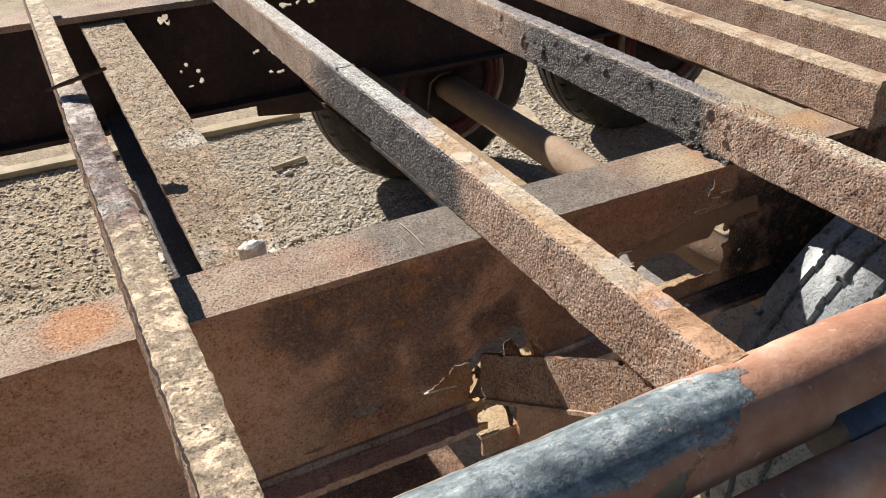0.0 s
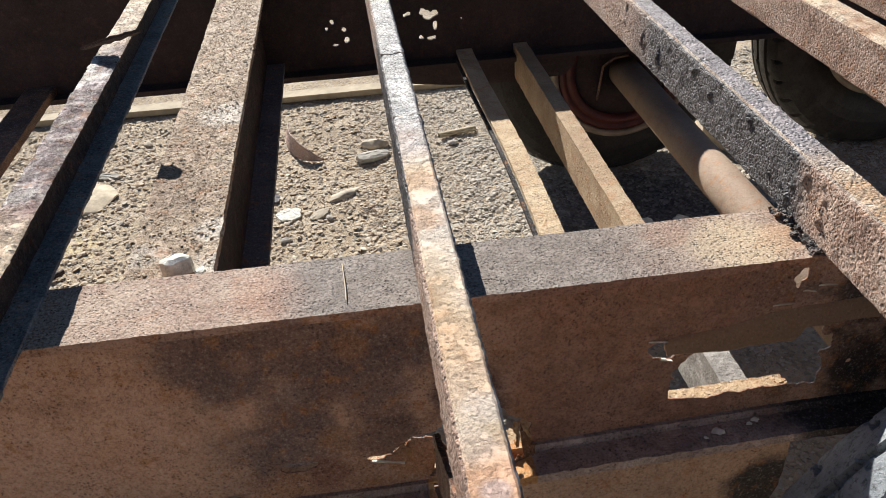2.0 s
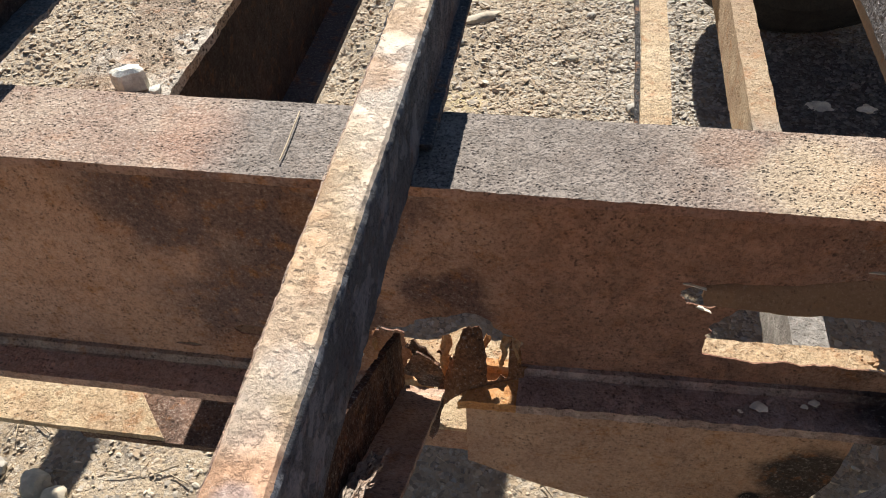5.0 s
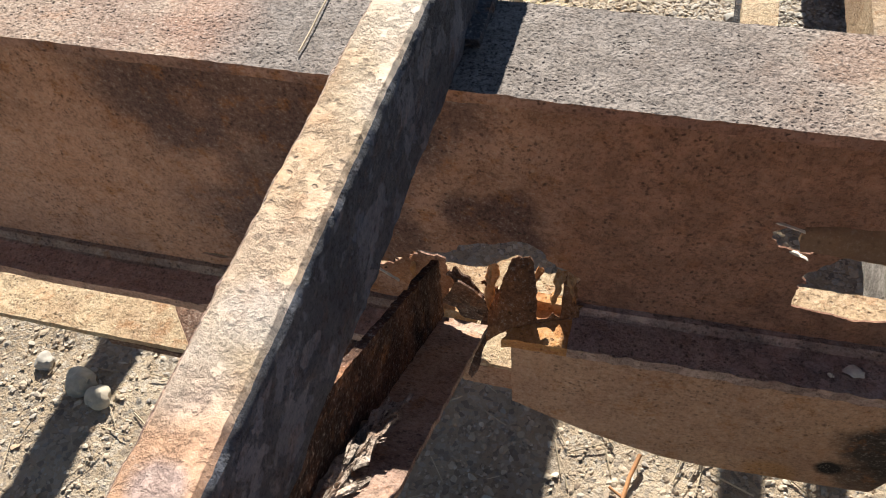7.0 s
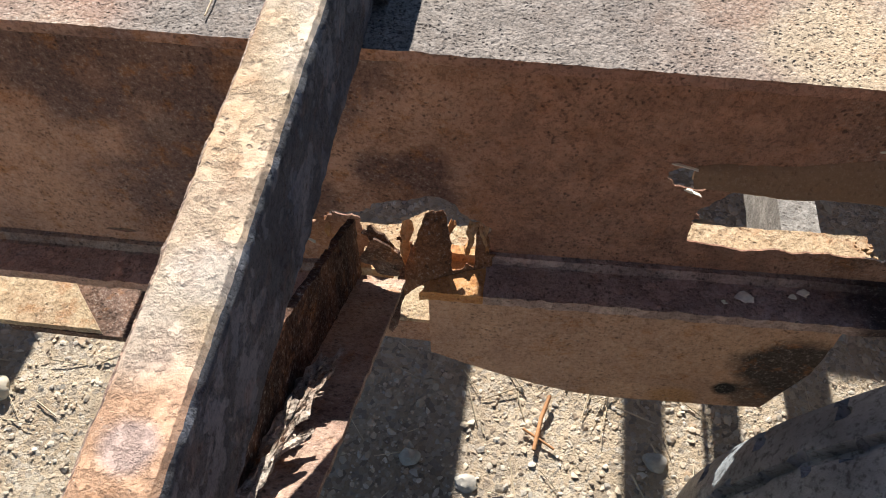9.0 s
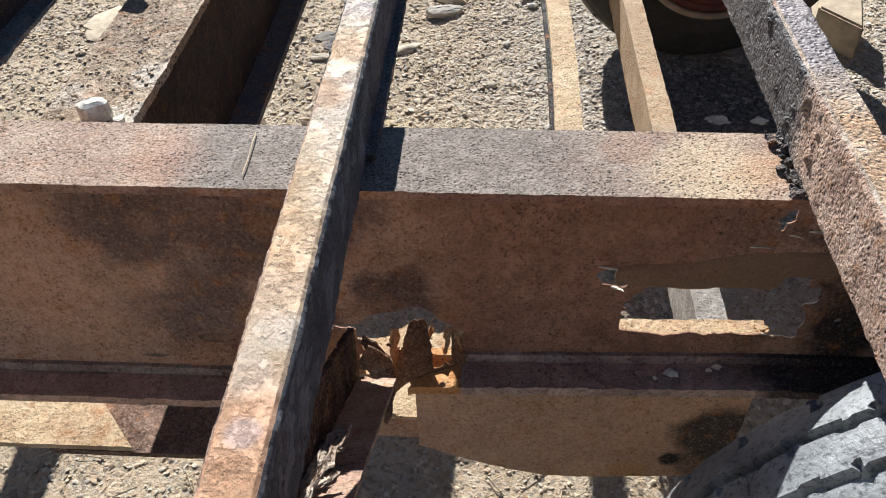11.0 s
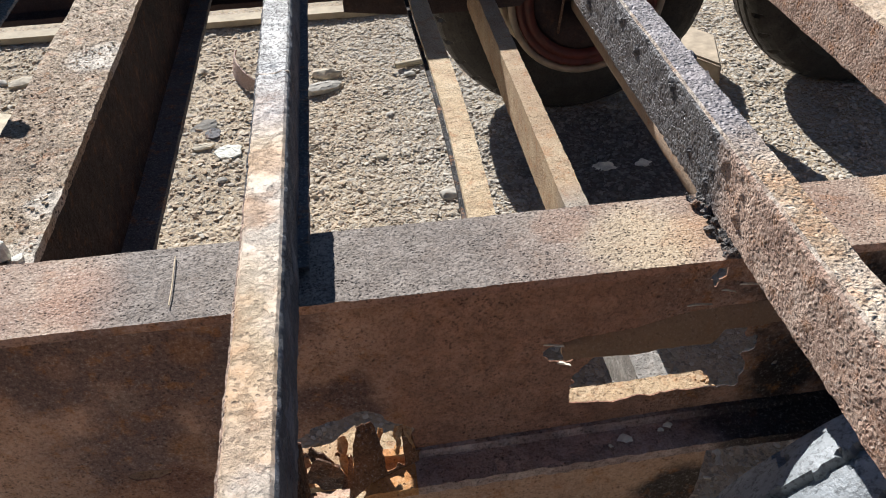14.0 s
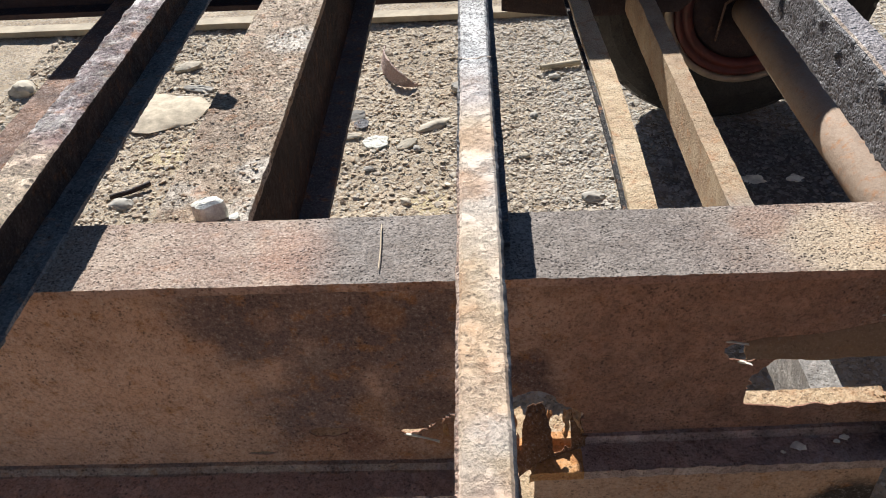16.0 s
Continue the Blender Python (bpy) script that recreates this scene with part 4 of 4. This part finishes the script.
part("edge_leg", loft("edge_leg", box(0.007, 0.008), span(0.95, 2.2, 0.03), lambda s, u, v: (0.709 + u + 0.006 * math.sin(s * 5), s, 0.470 + v), M_TAR, 0.001, 26, 42.0), strip, "black coated edge")
part("lower_bar", loft("lower_bar", box(0.035, 0.085), span(0.885, 2.245, 0.012), lambda s, u, v: (0.875 + u, s, 0.4475 + v), M_GREYED, 0.0015, 26, 43.0), chassis, "tan rusted lower bar")

# lower strip under the near rail, and the spring hangers
# the slanted end stands for a shadow's edge across the strip
part("lower_flange", loft("lower_flange", box(0.085, 0.009), span(-1.2, 0.165, 0.012), lambda s, u, v: (s - 0.9 * u * min(1.0, max(0.0, (s + 0.2) / 0.3)), 0.866 + u, 0.361 + v), M_LOW, 0.0012, 22, 44.0), chassis, "sunlit tan steel strip under the rail")
# the strip goes on here, darkened in colour where shade covers it
part("lower_flange", loft("lower_flange", box(0.085, 0.009), span(0.10, 0.46, 0.012), along_x(0.866, 0.3505), M_STEM, 0.0012, 22, 48.0), chassis, "rest of the steel strip, coloured dark for shade")

part("lower_plate", loft("lower_plate", box(0.007, 0.034), span(0.49, 0.548, 0.008), lambda s, u, v: (s, 0.858 + u, 0.380 + v), M_HANGER, 0.0012, 24, 45.0), chassis, "shaded brown plate under the rail")
part("lower_plate", loft("lower_plate", box(0.05, 0.006), span(0.487, 0.550, 0.008), along_x(0.8795, 0.400), M_LOW, 0.001, 24, 49.0), chassis, "sunlit tan plate under the rail")
part("lower_strip", loft("lower_strip", box(0.070, 0.020), span(0.885, 2.245, 0.02), lambda s, u, v: (-0.335 + u, s, 0.478 + v), M_STEM, 0.0015, 26, 46.0), chassis, "dark brown steel bar between the rails")


def hanger(y, x0, x1, ztop, depth, mat, seed):
    n = 44
    verts, faces = [], []
    for k in range(n + 1):
        f = k / n
        x = x0 + (x1 - x0) * f
        low = ztop(x) - depth * (0.66 + 0.44 * math.sin(min(1, f * 1.9) * 1.45) - 0.12 * f) if f < 0.94 else ztop(x) - depth * 0.9 * (1 - (f - 0.94) * 7)
        for j in range(9):
            g = j / 8
            p = Vector((x, y, low + (ztop(x) - low) * g))
            off = wob(p, 0.001, 24, seed)
            verts += [p + off, p + off + Vector((0, 0.009, 0))]
    for k in range(n):
        for j in range(8):
            a, b = (k * 9 + j) * 2, ((k + 1) * 9 + j) * 2
            faces += [(a, b, b + 2, a + 2), (a + 1, a + 3, b + 3, b + 1)]
            if j == 0:
                faces.append((a, a + 1, b + 1, b))
            if j == 7:
                faces.append((a + 2, b + 2, b + 3, a + 3))
    for k in (0, n):
        for j in range(8):
            a = (k * 9 + j) * 2
            faces.append((a, a + 2, a + 3, a + 1))
    return mesh_of("spring_hanger", verts, faces, mat)


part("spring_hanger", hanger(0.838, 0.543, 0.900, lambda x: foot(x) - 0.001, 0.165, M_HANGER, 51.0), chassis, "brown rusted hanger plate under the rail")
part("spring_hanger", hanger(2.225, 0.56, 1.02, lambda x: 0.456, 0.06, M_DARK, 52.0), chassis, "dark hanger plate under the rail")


# outrigger under the middle bar
def slope(y):
    return 0.648 - 0.68 * (y - 0.615)


rig = part("outrigger", None, chassis, "torn tapered outrigger bracket under a crossbar")
# sunlit left and shaded right side are told apart by lighter and darker colour
part("bracket_web", sheet("bracket_web", span(0.52, 0.84, 0.005), span(0, 1, 1 / 14), lambda u, v, w: (0.478 + w, u, slope(u) + v * (0.066 + 0.03 * (u - 0.5))),
                          lambda y, v: 1 - 0.8 * max(0, v - 0.75) * 4 + noise.noise(Vector((y * 40, v * 3, 1))) * 0.9 if v > 0.6 else 1.0, M_GUSSET, 0.006, 0.0015, 30, 61.0, 0.004, [M_SIDE_RUST], lambda p: 1 if p.normal.x < -0.3 else 0), rig)
part("bracket_flange", sheet("bracket_flange", span(0.474, 0.524, 0.005), span(0.50, 0.835, 0.006), lambda u, v, w: (u, v, slope(v) - w),
                             lambda x, y: 1.0, M_FILLET, 0.006, 0.0012, 28, 62.0, 0.002), rig)
for k in range(11):
    y = 0.555 + 0.011 * k
    lift = 0.008 + 0.016 * ((k * 7) % 5) / 5
    flap("rust_scale", (0.487 + 0.003 * (k % 3), y, slope(y) + 0.004), (0.492 + 0.005 * (k % 4), y + 0.030 + 0.006 * (k % 3), slope(y + 0.03) + lift), 0.012 + 0.004 * (k % 2), (0.004, 0, 0.004), M_SCALE, rig, 70 + k)


# axles and wheels
def ring_mesh(name, outline, seg, mat, closed=True):
    """Turns an outline (radius, along) round the y axis."""
    verts, faces, n = [], [], len(outline)
    for k in range(seg):
        a = 2 * math.pi * k / seg
        verts += [(r * math.sin(a), y, r * math.cos(a)) for r, y in outline]
    for k in range(seg):
        for j in range(n if closed else n - 1):
            a, b, j2 = k * n, ((k + 1) % seg) * n, (j + 1) % n
            faces.append((a + j, b + j, b + j2, a + j2))
    me = mesh_of(name, verts, faces, mat, True)
    bm = bmesh.new()
    bm.from_mesh(me)
    bmesh.ops.recalc_face_normals(bm, faces=bm.faces)
    bm.to_mesh(me)
    bm.free()
    return me


def tyre_mesh(seg, across, mat, width=0.19, R=0.390, rim=0.215):
    """A worn tyre: ribs and blocks cut into the tread, bulging sidewalls."""
    verts, faces = [], []
    prof = []
    half = width / 2
    for k in range(across + 1):
        u = 2 * k / across - 1
        prof.append((R - 0.020 * abs(u) ** 3, u * half * 0.9, True, u))
    wall = [(R - 0.034, half * 0.985), (R - 0.06, half * 1.05), (R - 0.09, half * 1.06), (R - 0.12, half * 1.0), (rim + 0.02, half * 0.86), (rim, half * 0.74), (rim - 0.004, half * 0.6)]
    prof = [(r, -y, False, 0) for r, y in reversed(wall)] + prof + [(r, y, False, 0) for r, y in wall]
    n = len(prof)
    for k in range(seg):
        a = 2 * math.pi * k / seg
        for r, y, tread, u in prof:
            if tread:
                zig = 0.022 * (2 * abs((a * 30 / math.pi) % 2 - 1) - 1)
                deep = 0.0
                for g in (-0.5, 0.0, 0.5):
                    if abs(u - g - zig) < 0.05:
                        deep = 0.010
                cut = (a * 34 / (2 * math.pi) + 0.5 * round(u * 2) + 0.35 * u) % 1.0
                near = min(abs(u - g - zig) for g in (-0.5, 0.0, 0.5))
                if cut < 0.05 and near < 0.13:
                    deep = max(deep, 0.006)
                if cut < 0.09 and abs(u) > 0.8:
                    deep = max(deep, 0.009)
                wear = 0.0015 * noise.noise(Vector((a * 9, u * 3, 5)))
                r = r - deep + wear
            verts.append((r * math.sin(a), y, r * math.cos(a)))
    for k in range(seg):
        a, b = k * n, ((k + 1) % seg) * n
        for j in range(n - 1):
            faces.append((a + j, a + j + 1, b + j + 1, b + j))
    return mesh_of("tyre", verts, faces, mat)


TYRE_FINE, TYRE = tyre_mesh(612, 64, M_RUBBER), tyre_mesh(272, 24, M_RUBBER_DARK)
RIM = ring_mesh("rim", [(0.219, -0.072), (0.214, -0.06), (0.19, -0.05), (0.185, 0.0), (0.19, 0.05), (0.214, 0.06), (0.214, 0.072), (0.204, 0.072), (0.176, 0.05), (0.05, 0.03), (0.05, 0.02), (0.17, 0.0), (0.178, -0.05), (0.204, -0.072)], 72, M_RIM)
DRUM = ring_mesh("brake_drum", [(0.140, -0.075), (0.150, -0.082), (0.158, -0.082), (0.161, -0.074), (0.166, -0.074), (0.169, -0.080), (0.178, -0.080), (0.184, -0.070), (0.184, -0.052), (0.176, -0.046), (0.176, -0.02), (0.180, 0.05), (0.140, 0.06)], 84, M_DRUM)
HOOP = ring_mesh("drum_lip", [(0.186, -0.074), (0.196, -0.078), (0.203, -0.072), (0.203, -0.058), (0.186, -0.055)], 84, M_DULL)
# backing plate coloured near-black for the shade over the drum's middle
PLATE = ring_mesh("backing_plate", [(0.03, -0.065), (0.13, -0.064), (0.142, -0.06), (0.142, 0.03), (0.03, 0.03)], 60, M_DARK)
TUBE = ring_mesh("axle", [(0.042, 0.60), (0.042, 2.54), (0.036, 2.54), (0.036, 0.60)], 48, M_AXLE)


def axle(x, fine):
    ax = part("axle", TUBE, chassis, "brown rusted round axle tube")
    ax.location = (x, 0, 0.376)
    for y, side in ((0.628, 1), (2.465, -1)):
        wheel = part("wheel", None, chassis, "worn grey tyre on a steel rim")
        wheel.location = (x - 0.024 if fine and side > 0 else x, y, 0.386)
        part("tyre", TYRE_FINE if fine and side > 0 else TYRE, wheel)
        part("rim", RIM, wheel)
        drum = part("brake_drum", DRUM, wheel, "dark red brake drum")
        plate = part("backing_plate", PLATE, wheel, "brake backing plate coloured dark for shade")
        hoop = part("drum_lip", HOOP, wheel, "cream painted lip round the drum")
        for o in (drum, plate, hoop):
            o.location = (0, (0.072 if side > 0 else 0.132) * side, 0)
            if side > 0:
                o.rotation_euler = (0, 0, math.pi)


axle(1.17, True)
line = bpy.data.curves.new("brake_line", "CURVE")
line.dimensions, line.bevel_depth = "3D", 0.0035
bend = line.splines.new("POLY")
bend.points.add(5)
for q, p in zip(bend.points, ((1.10, 2.36, 0.20), (1.095, 2.31, 0.215), (1.10, 2.27, 0.30), (1.105, 2.25, 0.40), (1.13, 2.24, 0.425), (1.17, 2.24, 0.43))):
    q.co = (*p, 1)
line.materials.append(M_STEM)
part("brake_line", line, chassis, "thin grey-brown brake line")
axle(2.04, False)
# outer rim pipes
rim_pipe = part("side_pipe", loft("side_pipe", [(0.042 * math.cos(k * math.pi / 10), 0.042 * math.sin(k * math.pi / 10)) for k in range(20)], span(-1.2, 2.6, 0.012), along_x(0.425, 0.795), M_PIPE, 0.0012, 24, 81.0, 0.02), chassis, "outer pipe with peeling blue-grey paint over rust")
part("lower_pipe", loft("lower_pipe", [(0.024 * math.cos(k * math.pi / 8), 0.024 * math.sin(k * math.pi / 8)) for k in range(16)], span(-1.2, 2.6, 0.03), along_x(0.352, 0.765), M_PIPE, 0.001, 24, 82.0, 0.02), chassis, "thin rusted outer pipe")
part("pipe_stub", loft("pipe_stub", [(0.027 * math.cos(k * math.pi / 8), 0.027 * math.sin(k * math.pi / 8)) for k in range(16)], span(0.545, 1.2, 0.02), along_x(0.388, 0.772), M_TUBE, 0.0005, 24, 83.0, 0.02), chassis, "short dark tube between the pipes")


# ---- loose things ----
def rock(name, x, y, size, mat, seed, label, z=None, turn=0.0, rough=0.35):
    ob = thing(name, rock_mesh(name, size, mat, seed, 3, rough), label, "stone", "stones on the ground")
    ob.location = (x, y, (ground_height(x, y) if z is None else z) + size[2] * 0.45)
    ob.rotation_euler = (0, 0, turn)
    return ob


rock("rock", -0.485, 2.54, (0.145, 0.115, 0.014), M_ROCK_SAND, 1.0, "large pale sandy rock half sunk in gravel", rough=0.3)
rock("rock", -1.00, 2.72, (0.045, 0.038, 0.028), M_ROCK, 2.0, "rounded pale stone on gravel")
rock("rock", 0.78, 2.014, (0.028, 0.02, 0.012), M_ROCK_GREY, 6.0, "small dark grey stone on gravel")
rock("rock", -0.154, 0.917, (0.025, 0.024, 0.019), M_ROCK, 7.0, "grey-white cobble on gravel")
rock("rock", -0.114, 0.900, (0.022, 0.019, 0.018), M_ROCK, 8.0, "grey-white angular cobble on gravel")
rock("rock", -0.235, 0.94, (0.016, 0.015, 0.012), M_ROCK_GREY, 9.0, "small grey stone on gravel")
rock("rock", 0.37, 2.40, (0.05, 0.02, 0.010), M_ROCK, 10.0, "long pale tan stone on gravel", turn=0.5)
rock("rock", 0.484, 2.725, (0.045, 0.024, 0.02), M_ROCK, 11.0, "tan lump of stone on gravel", turn=-0.3)
rock("rock", 0.839, 0.907, (0.016, 0.014, 0.01), M_ROCK_GREY, 12.0, "small grey pebble on gravel")
rock("rock", 0.502, 0.872, (0.014, 0.012, 0.01), M_ROCK_GREY, 13.0, "small grey pebble on gravel")
rock("rock", 0.584, 0.845, (0.015, 0.013, 0.009), M_ROCK_GREY, 14.0, "small grey pebble on gravel")
# two flat pale pieces stand for spots of sunlight on the gravel
rock("rock", 1.196, 2.076, (0.024, 0.02, 0.008), M_CHIP, 15.0, "pale patch standing for a sunlit spot on gravel", rough=0.8)
rock("rock", 1.298, 2.07, (0.02, 0.014, 0.007), M_CHIP, 16.0, "pale patch standing for a sunlit spot on gravel", rough=0.8)
rock("rock", -0.443, 2.048, (0.03, 0.025, 0.012), M_ROCK_GREY, 17.0, "grey stone on gravel")


rock("rock", 0.742, 2.676, (0.018, 0.0135, 0.0090), M_ROCK_GREY, 21.0, "small grey stone on gravel", turn=0.6)
rock("rock", 0.083, 2.83, (0.02, 0.0150, 0.0100), M_ROCK, 22.0, "small pale tan stone on gravel", turn=1.2)
rock("rock", 0.322, 2.283, (0.014, 0.0105, 0.0070), M_ROCK_GREY, 23.0, "small grey stone on gravel", turn=1.8)
rock("rock", 0.304, 2.033, (0.017, 0.0128, 0.0085), M_ROCK, 24.0, "small pale tan stone on gravel", turn=2.4)
rock("rock", 0.195, 2.188, (0.014, 0.0105, 0.0070), M_ROCK_GREY, 25.0, "small grey stone on gravel", turn=0.0)
rock("rock", 0.62, 2.22, (0.015, 0.0112, 0.0075), M_ROCK, 26.0, "small pale tan stone on gravel", turn=0.6)
rock("rock", 0.66, 2.45, (0.014, 0.0105, 0.0070), M_ROCK_GREY, 27.0, "small grey stone on gravel", turn=1.2)
rock("rock", -0.3, 2.92, (0.02, 0.0150, 0.0100), M_ROCK, 28.0, "small pale tan stone on gravel", turn=1.8)
rock("rock", -0.55, 2.87, (0.018, 0.0135, 0.0090), M_ROCK_GREY, 29.0, "small grey stone on gravel", turn=2.4)


def chip(x, y, r, squash, turn, tilt, mat, seed, label, high=0.006, name="stone_chip", kind="stone", group="stones on the ground", base=None):
    """A flat flake of stone or scale with a broken outline, one side propped up."""
    bm = bmesh.new()
    n = 22
    rim = []
    for k in range(n):
        a = 2 * math.pi * k / n
        d = r * (1 + 0.32 * noise.noise(Vector((math.cos(a) * 1.3 + seed, math.sin(a) * 1.3, seed))) + 0.16 * noise.noise(Vector((math.cos(a) * 5, math.sin(a) * 5, seed))))
        rim.append((d * math.cos(a), d * math.sin(a) * squash))
    rings = []
    for f, z in ((0.97, 0.0), (1.0, high * 0.5), (0.95, high), (0.5, high * 1.15)):
        rings.append([bm.verts.new((u * f, v * f, z + 0.002 * noise.noise(Vector((u * 70, v * 70, seed))))) for u, v in rim])
    for p, q in zip(rings, rings[1:]):
        for k in range(n):
            bm.faces.new((p[k], p[(k + 1) % n], q[(k + 1) % n], q[k]))
    bm.faces.new(rings[-1])
    bm.faces.new(rings[0][::-1])
    me = bpy.data.meshes.new(name)
    bm.to_mesh(me)
    bm.free()
    me.materials.append(mat)
    ob = thing(name, me, label, kind, group)
    ob.location = (x, y, (ground_height(x, y) if base is None else base) + r * squash * math.sin(abs(tilt)) * 0.8)
    ob.rotation_euler = (tilt, 0.1 * math.sin(seed), turn)


chip(0.206, 2.315, 0.040, 0.72, 0.3, 0.12, M_FOAM, 3.0, "flat white chip lying on gravel")
chip(0.292, 2.302, 0.034, 0.45, 0.6, 0.15, M_ROCK, 5.0, "flat tan stone chip on gravel")
chip(0.125, 2.470, 0.045, 0.45, 0.5, 0.35, M_ROCK_GREY, 4.0, "tilted grey flake of scale on gravel", 0.004)
chip(0.155, 2.415, 0.028, 0.8, 1.2, 0.1, M_SLATE, 9.0, "dark grey flake on gravel")
chip(0.130, 2.352, 0.034, 0.35, 0.1, 0.2, M_ROCK, 12.0, "narrow pale stone chip on gravel")
chip(0.469, 2.632, 0.062, 0.38, 0.35, 0.18, M_ROCK_GREY, 14.0, "dark grey slab of stone on gravel", 0.016)
chip(-0.482, 2.85, 0.045, 0.5, 0.2, 0.15, M_ROCK, 17.0, "pale tan stone chip on gravel", 0.012)
chip(-0.40, 2.69, 0.055, 0.3, -0.2, 0.2, M_ROCK_GREY, 19.0, "flat brown-grey stone sliver on gravel")
chip(0.228, 0.960, 0.0165, 0.62, 0.15, 0.0, M_FOAM, 18.0, "crumbled white foam chunk on the cross beam", 0.018, "foam_chunk", "foam", "", 0.7365)
chip(0.251, 0.955, 0.006, 0.8, 0.9, 0.0, M_FOAM, 22.0, "small crumb of white foam on the cross beam", 0.005, "foam_crumb", "foam", "", 0.7355)


def wedge_block():
    """A pale angular block: a slanted prism with worn edges."""
    bm = bmesh.new()
    a, ab, ac = Vector((1.622, 2.38, 0)), Vector((-0.085, 0.125, 0)), Vector((0.06, 0.20, 0))
    low = [bm.verts.new(a + ab * i + ac * j + Vector((0, 0, -0.01))) for i, j in ((0, 0), (1, 0), (1, 1), (0, 1))]
    top = [bm.verts.new(v.co + Vector((0, 0, 0.112))) for v in low]
    bm.faces.new(top), bm.faces.new(low[::-1])
    for k in range(4):
        bm.faces.new((low[k], low[(k + 1) % 4], top[(k + 1) % 4], top[k]))
    bmesh.ops.recalc_face_normals(bm, faces=bm.faces)
    bmesh.ops.bevel(bm, geom=bm.edges[:], offset=0.006, segments=2, affect="EDGES")
    me = bpy.data.meshes.new("block")
    bm.to_mesh(me)
    bm.free()
    me.materials.append(M_BLOCK)
    return me


thing("block", wedge_block(), "pale tan angular block standing on gravel between wheels", "block")


def stick(name, pts, r, mat, label, category="stick"):
    cu = bpy.data.curves.new(name, "CURVE")
    cu.dimensions, cu.bevel_depth, cu.bevel_resolution = "3D", r, 2
    sp = cu.splines.new("POLY")
    sp.points.add(len(pts) - 1)
    for p, q in zip(sp.points, pts):
        p.co = (*q, 1)
    cu.materials.append(mat)
    return thing(name, cu, label, category)


stick("straw", [(0.4025, 0.908, 0.7595), (0.4035, 0.888, 0.7602), (0.4045, 0.866, 0.7598), (0.4045, 0.845, 0.7592)], 0.0006, M_STRAW, "dry pale straw lying on the rail")
stick("stick", [(0.690, 0.985, 0.012), (0.680, 0.95, 0.013), (0.672, 0.90, 0.012)], 0.003, M_STICK, "orange dry stick on gravel")
stick("stick", [(0.655, 0.93, 0.012), (0.700, 0.905, 0.011)], 0.002, M_STICK, "orange dry stick on gravel")
fv, ff = [], []
for k in range(13):
    f = k / 12
    w = 0.015 * (1 - 0.8 * abs(2 * f - 1.1) ** 2) * (1 + 0.5 * noise.noise(Vector((f * 6, 3, 1))))
    c = Vector((0.055 + 0.088 * f, 1.405 - 0.012 * f, 0.836 + 0.022 * f))
    for s in (-1, 1):
        for h in (0, 0.004):
            fv.append(c + Vector((0.002 * s, w * s, h + 0.006 - 0.4 * w * s + 0.002 * noise.noise(Vector((f * 9, s, 2))))))
for k in range(12):
    a, c = 4 * k, 4 * k + 4
    ff += [(a, c, c + 1, a + 1), (a + 2, a + 3, c + 3, c + 2), (a + 1, c + 1, c + 3, a + 3), (a, a + 2, c + 2, c)]
ff += [(0, 1, 3, 2), (48, 50, 51, 49)]
thing("rust_flake", mesh_of("rust_flake", fv, ff, M_SIDE_DARK), "curled dark rust flake lying across a crossbar", "rust flake")
stick("stick", [(0.70, 2.72, 0.02), (0.83, 2.75, 0.02)], 0.010, M_WOOD, "bleached stick on gravel")
stick("stick", [(-0.48, 2.07, 0.015), (-0.43, 2.09, 0.018), (-0.39, 2.13, 0.016)], 0.007, M_DARK, "dark bent stick on gravel")

cv, cf = [], []
for k in range(19):
    f = k / 18
    a = math.radians(185 + 108 * f)
    x, y = 0.262 + (0.085 + 0.03 * f) * math.cos(a), 2.80 + (0.10 + 0.055 * f) * math.sin(a) + 0.10 * (1 - f) ** 2
    h = 0.014 + 0.050 * math.sin(math.pi * min(1.0, 0.12 + 0.95 * f)) ** 0.7 + 0.006 * noise.noise(Vector((f * 9, 1, 4)))
    lean = 0.016 * (1 - f)
    cv += [(x, y, 0.002), (x + 0.003, y + 0.003, 0.002), (x + 0.003 + lean, y + 0.003, h), (x + lean, y, h)]
for k in range(18):
    for j in range(4):
        cf.append((4 * k + j, 4 * k + (j + 1) % 4, 4 * k + 4 + (j + 1) % 4, 4 * k + 4 + j))
cf += [(0, 3, 2, 1), (72, 73, 74, 75)]
thing("metal_scrap", mesh_of("metal_scrap", cv, cf, M_LEDGE), "curled rusty metal scrap on gravel", "scrap metal")

thing("board", loft("board", box(0.06, 0.022), span(-2.2, 0.95, 0.05), along_x(3.19, 0.018), M_BOARD, 0.002, 12, 91.0, 0.02), "long weathered pale board lying on gravel", "board")
